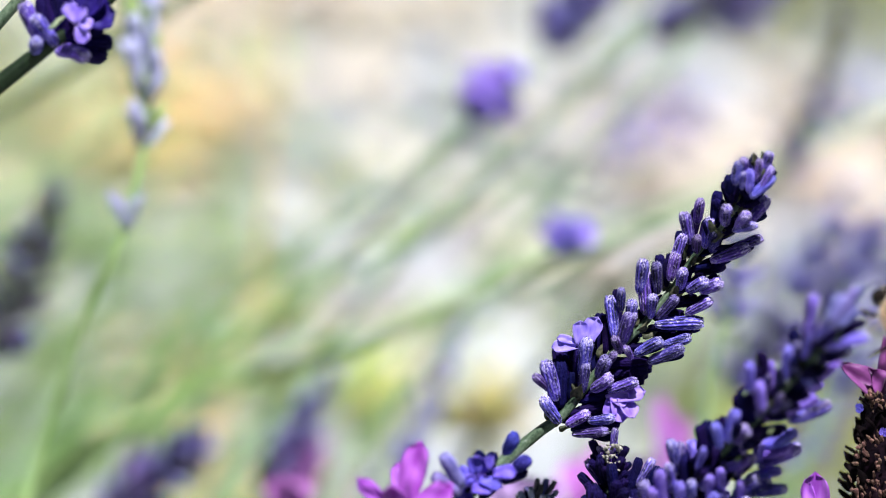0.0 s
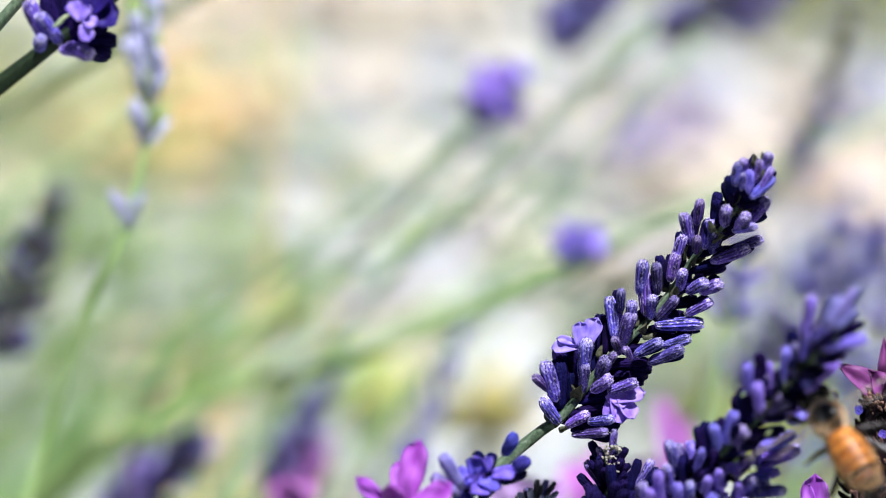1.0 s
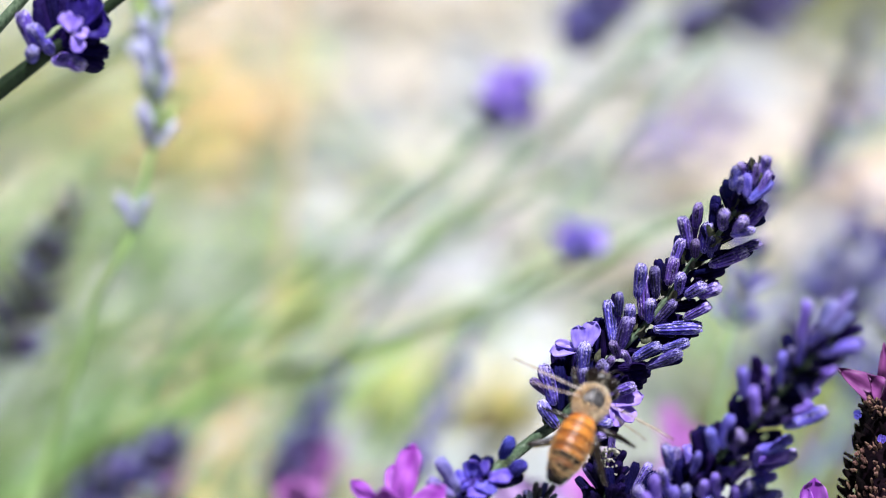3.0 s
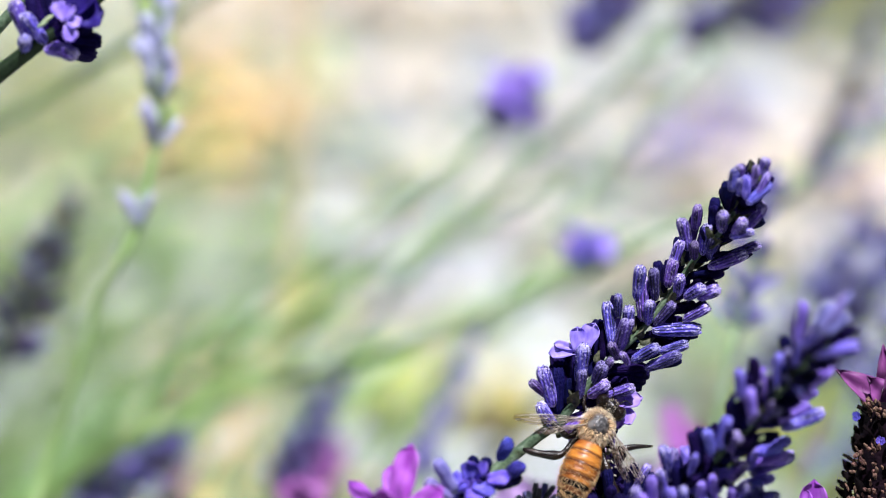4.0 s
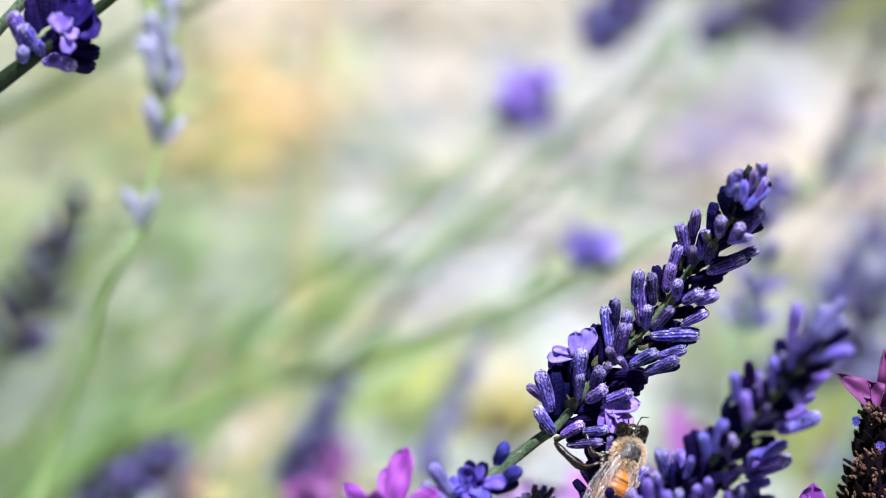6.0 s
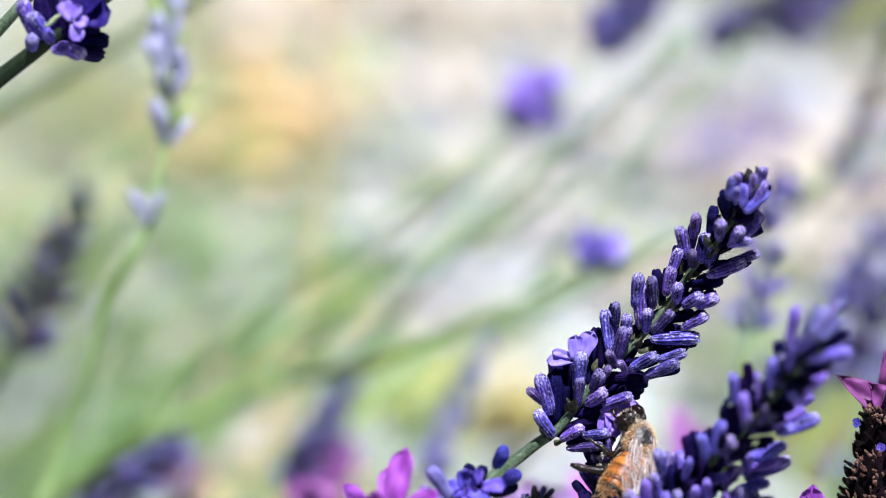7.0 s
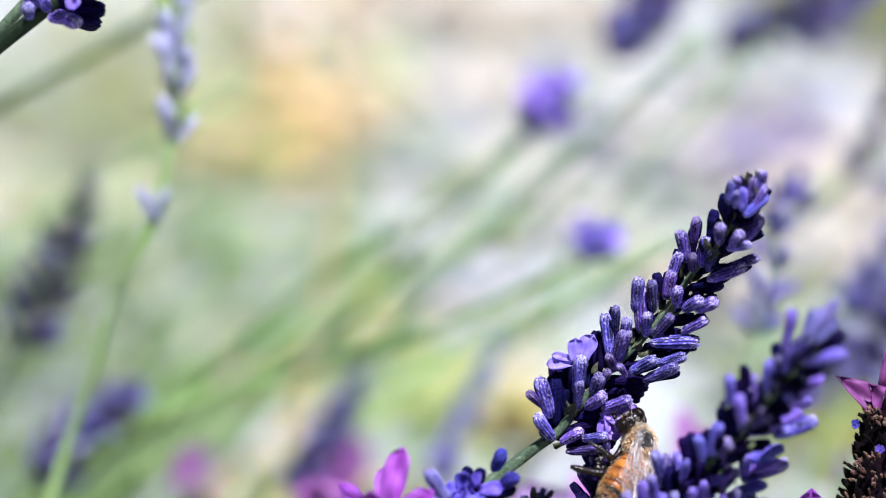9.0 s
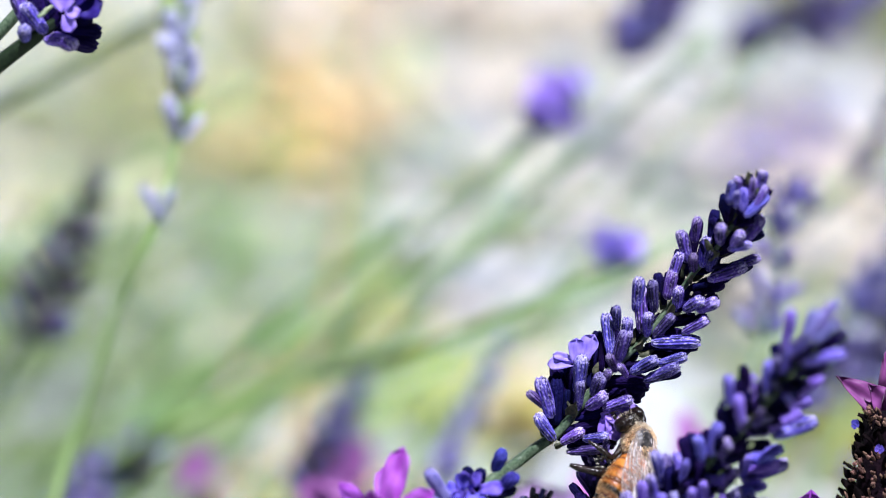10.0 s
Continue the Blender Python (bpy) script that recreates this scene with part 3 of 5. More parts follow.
litter("pale_leaves", "bleached cream dry leaves lying on the gravel", "leaves", PALE_LEAF, ((470, 70, 0.05, 0.10, 75), (600, 50, 0.05, 0.08, 50), (1480, 330, 0.05, 0.06, 40), (620, 330, 0.05, 0.06, 24), (770, 660, 0.03, 0.03, 26), (1060, 500, 0.03, 0.03, 22), (1180, 400, 0.035, 0.035, 30), (1330, 290, 0.035, 0.035, 34)), 0.03, 0.017, (-0.02, 0.05), 7)
litter("straw", "pale yellow dry straw lying on the gravel", "straw", STRAW,
       ((150, 60, 0.05, 0.16, 60), (300, 280, 0.05, 0.10, 22), (120, 300, 0.05, 0.10, 45), (-150, 150, 0.08, 0.2, 50), (-420, 120, 0.2, 0.3, 140)), 0.07, 0.007, (-0.02, 0.06), 5)
litter("weeds", "yellow-green low weeds on the gravel", "weeds", WEED, ((640, 740, 0.03, 0.03, 30), (300, 260, 0.05, 0.08, 25)), 0.022, 0.012, (-0.05, 0.14), 2)
litter("ground_cover", "olive green low plants on the ground", "plants", MOSS, ((1530, -40, 0.09, 0.09, 420), (1420, 130, 0.09, 0.12, 75), (1450, 735, 0.03, 0.03, 80), (1340, 860, 0.02, 0.02, 40), (1460, 870, 0.02, 0.02, 40), (20, 210, 0.045, 0.07, 40)), 0.028, 0.011, (0.0, 0.5), 3)

litter("green_leaves", "pale green fallen lavender leaves on the gravel", "leaves", GREEN_LITTER, ((50, 230, 0.05, 0.08, 56), (-80, 320, 0.08, 0.10, 40), (10, 350, 0.06, 0.06, 36), (230, 470, 0.07, 0.05, 34), (330, 620, 0.06, 0.04, 34), (1150, 690, 0.03, 0.03, 18)), 0.028, 0.011, (0.0, 0.4), 8)

rng = random.Random(4)
bm = bmesh.new()
for _ in range(220):
    c = ground_at(rng.uniform(500, 1650), rng.uniform(150, 950))
    r = rng.uniform(0.006, 0.02)
    got = bmesh.ops.create_icosphere(bm, subdivisions=1, radius=1.0)["verts"]
    turn = Matrix.Rotation(rng.uniform(0, 6.3), 3, "Z")
    for v in got:
        v.co = turn @ Vector((v.co.x * r * 1.25, v.co.y * r, v.co.z * r * 0.4)) * (1 + 0.2 * noise.noise(v.co * 1.5 + c * 50)) + Vector((c.x, c.y, 0.012))
for _ in range(500):
    # the same gravel all round the bush
    a, far = rng.uniform(0, 6.28), 0.8 + 2.2 * rng.random()
    c = Vector((far * math.cos(a), far * math.sin(a) + 0.1, 0))
    r = rng.uniform(0.006, 0.03)
    got = bmesh.ops.create_icosphere(bm, subdivisions=1, radius=1.0)["verts"]
    for v in got:
        v.co = Vector((v.co.x * r * 1.25, v.co.y * r, v.co.z * r * 0.4)) * (1 + 0.2 * noise.noise(v.co * 1.5 + c * 50)) + Vector((c.x, c.y, 0.012 * noise.noise(c * 3)))
tagged(new("pebbles", mesh("pebbles", bm, PEBBLE)), "pale grey rounded pebbles on the ground", "pebbles", kind="stuff")

# ---- bare stems and narrow leaves of the bush, far out of focus ----
rng = random.Random(6)
for i in range(23):
    k = rng.uniform(1.5, 2.6) if i < 13 else rng.uniform(2.2, 3.0)
    u, v = rng.uniform(-350, 380) + (200 if i >= 13 else 0), rng.uniform(900, 1150)
    slope = radians(rng.choice((rng.uniform(26, 42), rng.uniform(40, 66))))
    far = rng.uniform(500, 1200)
    bow = rng.uniform(-60, 60)
    pts = [spot(u + far * f * math.cos(slope) - bow * math.sin(math.pi * f), v - far * f * math.sin(slope) - bow * math.sin(math.pi * f), k + 0.15 * f) for f in (1, 0.75, 0.5, 0.25, 0)]
    stalk = new("lavender_shoot", mesh("lavender_shoot", tube(spline(stem_path([pts[0]], pts[1:]), 5), (0.5 * MM, 1.0 * MM), 6), STEM_PALE))
    tagged(stalk, "pale green slender bare lavender stem leaning over the gravel", "stem", "bare lavender stems")

SHOOTS = []
for k, mat, radius, line in ((1.42, STEM_OLIVE, 1.7, ((370, -30), (250, 45), (130, 120), (10, 190), (-130, 270))), (2.1, LEAF, 2.4, ((640, 600), (375, 700), (200, 780), (0, 890), (-150, 960))), (2.3, LEAF, 2.2, ((420, 640), (260, 720), (120, 800), (-60, 900), (-200, 980))), (1.9, LEAF, 1.6, ((560, 560), (400, 650), (250, 760), (100, 880), (0, 960))), (1.8, STEM_PALE, 1.3, ((1700, 140), (1560, 205), (1400, 272), (1240, 350), (1040, 425), (700, 600), (300, 900))),
                             (1.75, STEM_STRAW, 1.15, ((492, -120), (488, 0), (485, 140), (478, 300), (455, 480), (400, 720), (330, 980))), (1.7, STEM_PALE, 1.3, ((330, 130), (200, 225), (90, 300), (-30, 380), (-200, 520))),
                             (1.0, STEM, 1.1, ((70, -40), (30, 4), (-20, 60), (-120, 160))), (1.75, LEAF, 1.5, ((420, 560), (300, 630), (180, 710), (60, 820), (-60, 960))), (1.6, LEAF, 1.3, ((960, 300), (800, 390), (620, 470), (420, 600), (220, 760), (60, 920))), (1.7, STEM_FRESH, 1.0, ((900, 240), (760, 370), (620, 480), (470, 600), (300, 760), (150, 940))), (2.0, STEM_PALE, 1.4, ((640, 330), (520, 430), (380, 540), (180, 720), (0, 920)))):
    pts = [spot(u, v, k) for u, v in line]
    stalk = new("lavender_shoot", mesh("lavender_shoot", tube(spline(stem_path([pts[0]], pts[1:]), 6), (radius * 0.6 * MM, radius * MM), 8), mat))
    tagged(stalk, "slender green bare lavender stem leaning over the gravel", "stem", "bare lavender stems")
    SHOOTS.append(stalk)

bm = bmesh.new()
for i in range(70):
    k = rng.uniform(1.8, 3.0)
    d = abs(rng.gauss(0, 1))
    u, v = -120 + rng.uniform(0, 330) + 130 * d * rng.random(), 900 - abs(rng.gauss(0, 170))
    a = radians(rng.uniform(20, 80))
    p = spot(u, v, k)
    way = RIGHT * math.cos(a) + UP * math.sin(a) + BACK * rng.uniform(-0.5, 0.5)
    blade(bm, p, way, BACK * 0.6 + UP * 0.8 + RIGHT * rng.uniform(-0.6, 0.6), rng.uniform(0.025, 0.05), rng.uniform(0.002, 0.004), 0.12, 0.1, 2, 6, 0.2)
for i in range(120):
    p = spot(rng.uniform(-420, 80), rng.uniform(480, 960), rng.uniform(1.8, 3.0))
    a = radians(rng.uniform(20, 80))
    way = RIGHT * math.cos(a) + UP * math.sin(a) + BACK * rng.uniform(-0.5, 0.5)
    blade(bm, p, way, BACK * 0.6 + UP * 0.8 + RIGHT * rng.uniform(-0.6, 0.6), rng.uniform(0.025, 0.05), rng.uniform(0.002, 0.004), 0.12, 0.1, 2, 6, 0.2)
for i in range(90):
    p = spot(rng.uniform(-420, -60), rng.uniform(560, 960), rng.uniform(2.0, 3.0))
    a = radians(rng.uniform(20, 80))
    way = RIGHT * math.cos(a) + UP * math.sin(a) + BACK * rng.uniform(-0.5, 0.5)
    blade(bm, p, way, BACK * 0.6 + UP * 0.8 + RIGHT * rng.uniform(-0.6, 0.6), rng.uniform(0.025, 0.05), rng.uniform(0.002, 0.004), 0.12, 0.1, 2, 6, 0.2)
tagged(new("lavender_leaves", mesh("lavender_leaves", bm, BLADE)), "soft green narrow lavender leaves of the bush", "leaves", kind="stuff")

# the bush's lower leaves, under the flower stems: unseen, added to cut bounced light
bm = bmesh.new()
for i in range(7000):
    a, r = rng.uniform(0, 6.28), math.sqrt(rng.random())
    r *= 1 + 0.18 * noise.noise(Vector((math.cos(a), math.sin(a), 3.0)) * 2)
    x, y = 0.62 * r * math.cos(a), -0.38 + 0.62 * r * math.sin(a)
    top = 0.20 - 0.34 * max(0, y)
    p = Vector((x, y, rng.uniform(0.0, max(0.02, top))))
    a = rng.uniform(0, 6.28)
    way = Vector((math.cos(a) * 0.6, math.sin(a) * 0.6, 1))
    blade(bm, p, way, Vector((math.cos(a), math.sin(a), -0.3)), rng.uniform(0.03, 0.05), rng.uniform(0.004, 0.006), 0.12, 0.1, 2, 4, 0.2)
tagged(new("lavender_bush", mesh("lavender_bush", bm, BLADE)), "dense narrow grey-green lavender leaves under the flower stems, unseen, added to cut bounced light", "bush", kind="stuff")

# ---- the sharp spike ----
MAIN_NODES = ((992, 738), (1030, 692), (1083, 628), (1140, 572), (1192, 508), (1232, 450), (1275, 405, 0.99), (1305, 365, 0.98))
MAIN = spike("lavender_spike", "sharp violet lavender spike with ribbed felted buds on a green stem", "lavender spikes", MAIN_NODES, 1.0, SHADE_CALYX, STEM,
             ((958, 762, 1.0), (930, 784, 1.0), (892, 816, 0.985), (850, 854, 0.975), (800, 900, 0.965), (700, 985, 0.955)), 3, count=11, stem_r=0.8, size=0.92, taper=0.42, filler=9, inner=SHADE_CALYX, bracts=True, only=lambda out: out.dot(BACK) < 0.25)
rng = random.Random(21)
W1 = ((990, 748, 957, 706, 0.95), (1002, 752, 1038, 730, 1.05), (1012, 768, 1074, 762, 0.85), (1040, 745, 1085, 740, 0.9))
W2 = ((984, 708, 966, 640, 1.1), (972, 690, 946, 662, 0.8), (1030, 694, 1034, 641, 0.85), (1031, 668, 1034, 597, 1.05), (1046, 690, 1082, 668, 1.05), (1075, 692, 1124, 669, 0.9), (1058, 668, 1072, 634, 1.0))
W3 = ((1088, 602, 1081, 524, 0.95), (1098, 610, 1112, 551, 1.05), (1098, 552, 1098, 509, 0.75), (1096, 625, 1085, 594, 0.75), (1116, 634, 1105, 612, 0.7), (1122, 628, 1168, 599, 1.1), (1146, 641, 1206, 616, 0.95),
      (1170, 612, 1218, 598, 0.8), (1066, 655, 1086, 622, 0.8))
W4 = ((1142, 558, 1137, 479, 1.05), (1150, 563, 1151, 520, 0.9), (1162, 563, 1196, 525, 0.95), (1158, 574, 1243, 568, 1.1), (1212, 556, 1256, 530, 0.85), (1130, 520, 1139, 459, 0.9), (1112, 585, 1118, 530, 1.0))
W5 = ((1184, 497, 1194, 449, 1.0), (1202, 512, 1203, 479, 0.85), (1215, 516, 1247, 494, 1.0), (1238, 516, 1271, 498, 0.95), (1163, 520, 1159, 464, 0.95), (1190, 470, 1204, 416, 0.9))
W6 = ((1220, 432, 1212, 376, 0.95), (1232, 396, 1234, 355, 0.85), (1231, 447, 1227, 421, 0.75), (1258, 447, 1269, 408, 0.9), (1256, 462, 1322, 440, 1.1), (1294, 442, 1344, 419, 0.85), (1246, 440, 1252, 386, 0.9))
W7 = ((1281, 399, 1280, 364, 1.05), (1303, 402, 1315, 384, 0.95), (1318, 398, 1357, 354, 1.0), (1296, 408, 1330, 398, 0.85))
W8 = ((1300, 328, 1304, 287, 0.85), (1324, 342, 1326, 302, 0.8), (1326, 350, 1369, 314, 0.85), (1314, 308, 1316, 281, 0.65), (1350, 304, 1361, 270, 0.75), (1336, 322, 1344, 284, 0.65), (1312, 336, 1312, 304, 0.6), (1340, 340, 1366, 298, 0.6))
for rows in (W1, W2, W3, W4, W5, W6, W7, W8):
    near = 0.976 if rows is W8 else 0.987 if rows is W7 else 1.0      # the tip leans to the lens
    # the tip gets some of the lighter copies, coloured as if sunlit
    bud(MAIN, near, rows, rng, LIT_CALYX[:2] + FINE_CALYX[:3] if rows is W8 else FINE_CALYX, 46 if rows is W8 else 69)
    # a near-black one close behind most of them, standing in for shade
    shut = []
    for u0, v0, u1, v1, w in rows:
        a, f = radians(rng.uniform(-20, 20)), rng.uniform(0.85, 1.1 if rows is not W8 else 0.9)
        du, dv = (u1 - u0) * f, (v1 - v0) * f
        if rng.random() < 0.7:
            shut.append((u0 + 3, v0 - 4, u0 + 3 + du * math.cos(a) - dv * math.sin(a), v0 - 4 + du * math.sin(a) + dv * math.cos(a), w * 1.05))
    bud(MAIN, near + 0.006, shut, rng, SHADE_CALYX, lean=0.4)
# near-black calyces that paint the shade into the gaps of the sharp spike
SHADE_FILL = ((1030, 735, 1092, 748, 1.1), (1022, 748, 1066, 757, 1.0), (1045, 712, 1098, 724, 1.1), (1006, 706, 996, 640, 1.1), (1018, 702, 1016, 628, 1.1), (1086, 655, 1140, 668, 1.1), (1075, 668, 1122, 684, 1.0),
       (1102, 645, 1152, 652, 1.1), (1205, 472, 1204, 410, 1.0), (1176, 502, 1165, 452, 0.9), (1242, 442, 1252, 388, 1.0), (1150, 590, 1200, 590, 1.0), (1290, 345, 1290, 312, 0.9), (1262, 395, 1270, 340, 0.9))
SHADE_FILL += ((1228, 482, 1282, 470, 1.1), (1235, 472, 1292, 454, 0.9), (1262, 422, 1300, 408, 0.9), (1245, 418, 1250, 392, 0.9), (1180, 540, 1232, 528, 1.0), (1290, 398, 1268, 350, 1.1), (1300, 372, 1284, 322, 1.1), (1296, 400, 1352, 376, 0.9), (1336, 338, 1346, 286, 0.9), (1344, 346, 1360, 298, 0.8), (1322, 330, 1334, 276, 0.7), (1318, 348, 1302, 300, 0.9), (1330, 352, 1346, 308, 0.9), (1302, 362, 1290, 316, 0.9), (1296, 382, 1300, 340, 1.0), (1310, 376, 1322, 338, 1.0), (1308, 390, 1330, 368, 1.0), (1325, 340, 1330, 292, 0.8), (1312, 372, 1340, 345, 0.9), (1008, 702, 1000, 626, 1.4), (1058, 622, 1062, 556, 1.2), (1012, 702, 988, 612, 1.35), (1022, 698, 1003, 603, 1.3), (1045, 655, 1060, 582, 1.2), (1075, 645, 1146, 655, 1.7), (1030, 715, 1096, 750, 1.7), (1040, 700, 1090, 735, 1.5), (1010, 758, 1080, 772, 1.0))
for row in SHADE_FILL:
    bud(MAIN, 0.984 if row[1] < 360 else 0.995 if row[1] < 415 else 1.008, (row,), rng, SHADE_CALYX, lean=0.4)
for u, v, spin in ((1334, 292, 0.3), (1345, 284, 1.1), (1326, 286, 2.0), (1340, 304, 2.8), (1350, 296, 3.6)):
    part("bract", NODE_BRACTS[int(spin) % 3], MAIN, along(spot(u, v + 8, 0.978) + BACK * (1.6 * MM) - MAIN.location, UP + RIGHT * (spin * 0.25 - 0.2) + BACK * 0.3, spin, 0.55), "dry grey-brown bract at the tip")
# open flowers of the lower whorls
petals(MAIN, 1.0, ((1024, 612, 976, 612, 24, 0.3), (1022, 606, 986, 596, 16, -0.4), (1026, 612, 1028, 568, 32, 0.3), (1034, 618, 1055, 560, 38, -0.4)), 0.3)
petals(MAIN, 1.0, ((1072, 706, 1141, 689, 30, 0.3), (1080, 700, 1112, 706, 34, -0.3), (1084, 704, 1102, 746, 34, 0.4), (1078, 706, 1078, 738, 26, -0.2), (1095, 702, 1124, 736, 34, 0.5)), 1.0)
# a lone lower whorl on the same stem
bud(MAIN, 0.955, ((820, 862, 784, 802, 1.15), (814, 872, 766, 840, 1.0), (808, 846, 790, 806, 0.9)), rng, HAZE_CALYX)
bud(MAIN, 0.972, ((892, 802, 914, 772, 1.25), (904, 838, 928, 806, 1.4)), rng, BLUE_CALYX)
bud(MAIN, 0.972, ((870, 835, 842, 798, 0.9), (885, 850, 930, 835, 1.1), (850, 862, 800, 850, 1.1), (862, 845, 872, 800, 1.0), (850, 880, 880, 850, 1.1)), rng, SHADE_CALYX + FINE_CALYX[:2])
for row in range(3):
    u, v = ((866, 838), (842, 845), (828, 866))[row]
    lobes = []
    for i in range(5):
        a = i * 1.26 + rng.uniform(-0.5, 0.5)
        r = rng.uniform(30, 50)
        lobes.append((u + 6 * math.cos(a), v - 6 * math.sin(a), u + r * math.cos(a), v - r * 0.8 * math.sin(a), rng.uniform(26, 40), rng.uniform(-1.4, 1.4)))
    petals(MAIN, 0.962, lobes[:3], 1.0, (PETAL_VIVID, PETAL_DEEP, PETAL_VIVID)[row])
    petals(MAIN, 0.966, lobes[3:], 0.4, PETAL_DEEP)

SECOND = spike("lavender_spike", "violet lavender spike in bud close before the sharp one", "lavender spikes",
               ((1125, 930, .985), (1188, 880, .975), (1252, 825, .963), (1316, 765, .95), (1374, 705, .936), (1428, 645, .92), (1465, 602, .91)), 0.94, SHADE_CALYX * 2 + FINE_CALYX[6:] + LIT_CALYX[:2], STEM,
               ((1070, 965, 0.99), (960, 1060, 1.0)), 5, size=1.0, count=13, tilt=38, filler=14, inner=SHADE_CALYX + FINE_CALYX[6:7], slim=1.0, taper=0.6, hug=16, bracts=True, only=lambda out: out.dot(BACK) < 0.25)
rng = random.Random(44)
S1 = ((1423, 594, 1438, 524, 1.0), (1456, 614, 1526, 592, 0.95), (1456, 590, 1470, 532, 0.8), (1474, 576, 1502, 540, 0.8), (1440, 600, 1462, 566, 0.7))
S2 = ((1392, 676, 1386, 611, 0.85), (1324, 694, 1322, 640, 0.8), (1402, 642, 1434, 674, 0.95), (1346, 726, 1334, 676, 0.92), (1426, 690, 1480, 634, 0.75))
S3 = ((1366, 742, 1440, 698, 1.0), (1392, 744, 1468, 718, 0.98), (1376, 722, 1362, 688, 0.85), (1286, 782, 1291, 722, 0.92), (1314, 802, 1308, 750, 0.82), (1272, 792, 1262, 746, 0.8))
S4 = ((1336, 820, 1340, 774, 0.85), (1334, 824, 1415, 794, 1.0), (1244, 868, 1224, 778, 0.98), (1280, 858, 1277, 814, 0.85), (1196, 838, 1185, 774, 0.85), (1352, 792, 1388, 776, 0.8), (1338, 790, 1400, 764, 0.9), (1344, 806, 1398, 790, 0.85), (1296, 872, 1352, 836, 0.9), (1318, 846, 1372, 826, 0.85), (1398, 706, 1446, 676, 0.85))
S5 = ((1286, 888, 1362, 852, 0.97), (1172, 892, 1160, 830, 0.86), (1204, 900, 1196, 850, 0.84), (1238, 905, 1268, 868, 0.84), (1140, 905, 1132, 850, 0.84), (1264, 908, 1322, 884, 0.9), (1318, 905, 1370, 882, 0.85), (1220, 900, 1216, 846, 0.8), (1300, 862, 1336, 842, 0.8), (1156, 900, 1150, 862, 0.8), (1254, 884, 1250, 836, 0.8), (1276, 872, 1268, 826, 0.85), (1310, 890, 1300, 846, 0.8), (1232, 830, 1240, 790, 0.7), (1190, 870, 1180, 816, 0.8), (1300, 840, 1330, 806, 0.8), (1330, 872, 1384, 858, 0.8))
# near-black calyces that paint the shade between the second spike's buds
SHADE_FILL2 = ((1418, 642, 1399, 584, 0.95), (1352, 686, 1349, 622, 0.9), (1334, 690, 1338, 648, 0.8), (1318, 764, 1306, 698, 1.1), (1334, 748, 1322, 692, 1.0), (1256, 866, 1250, 768, 1.0), (1246, 800, 1236, 752, 0.9),
        (1262, 840, 1264, 790, 0.9), (1218, 880, 1206, 808, 1.0), (1436, 628, 1420, 586, 0.8), (1410, 700, 1392, 668, 0.8), (1180, 900, 1176, 850, 0.9), (1300, 850, 1312, 800, 0.9))
S0 = ((1468, 578, 1494, 522, 0.85), (1480, 582, 1520, 545, 0.75), (1462, 574, 1480, 522, 0.75), (1490, 562, 1512, 508, 0.7), (1500, 548, 1522, 502, 0.55))
bud(SECOND, 0.898, S0, rng, HAZE_CALYX + DRAB_CALYX[:1] + LIT_CALYX[:2], lean=0.2)
for u0, v0, u1, v1, w in SHADE_FILL2:
    bud(SECOND, 0.93 + (v0 - 640) * 0.000155, ((u0, v0, u1, v1, w),), rng, SHADE_CALYX, lean=0.6)
# calyces on the lens side, many in the sunlit-coloured copy
for rows, kk in ((S1, 0.91), (S2, 0.93), (S3, 0.953), (S4, 0.97), (S5, 0.962)):
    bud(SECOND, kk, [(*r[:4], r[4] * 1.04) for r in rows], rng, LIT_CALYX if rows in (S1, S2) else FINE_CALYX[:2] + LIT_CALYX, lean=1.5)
for u, v, kk in ((1299, 812, .955), (1328, 828, .952), (1356, 764, .94), (1367, 650, .925), (1388, 676, .925), (1312, 696, .945), (1262, 764, .955), (1437, 636, .915), (1475, 600, .908)):
    p = spot(u, v, kk) + BACK * (2.2 * MM) - SECOND.location
    part("bract", DRY_GREEN[int(u) % 3], SECOND, along(p, UP * 0.6 + RIGHT * 0.7, u, 0.4, 0.26), "pale green dry bract")
CORNER = spike("lavender_spike", "dark violet lavender head with bright open petals, nodding in the wind", "lavender spikes",
               ((96, 74), (112, 62), (330, -112), (352, -130), (390, -160)), 0.965, SHADE_CALYX, STEM_SHADED, ((68, 95, 0.965), (0, 148, 0.965), (-110, 236, 0.965), (-230, 340, 0.97)), 8, count=8, stem_r=1.25, size=1.0, tilt=66, only=lambda out: out.dot(BACK) < 0.2)
bud(CORNER, 0.965, ((76, 78, 40, 10, 1.15), (102, 82, 70, 28, 1.0), (66, 92, 70, 80, 0.95), (112, 84, 160, 110, 1.1), (100, 92, 150, 100, 1.0)), rng, FINE_CALYX[:5])
bud(CORNER, 0.968, ((104, 62, 74, -16, 1.2), (112, 56, 96, -28, 1.3), (122, 56, 122, -22, 1.3), (126, 54, 150, -20, 1.2), (118, 72, 198, 76, 1.4), (112, 84, 188, 98, 1.2), (128, 60, 182, 52, 1.3), (112, 70, 140, 40, 1.3)), rng, SHADE_CALYX, lean=0.5)
petals(CORNER, 0.965, ((146, 46, 128, 12, 30, 0.3), (146, 44, 160, 20, 24, -0.4), (150, 42, 172, 54, 26, 0.2), (150, 52, 160, 82, 28, -0.2)), 4.5)
petals(CORNER, 0.966, ((158, 40, 208, 24, 62, 0.4), (154, 34, 186, -22, 56, -0.3), (150, 40, 152, -18, 44, 0.2)), 2.6, PETAL_SHADED)
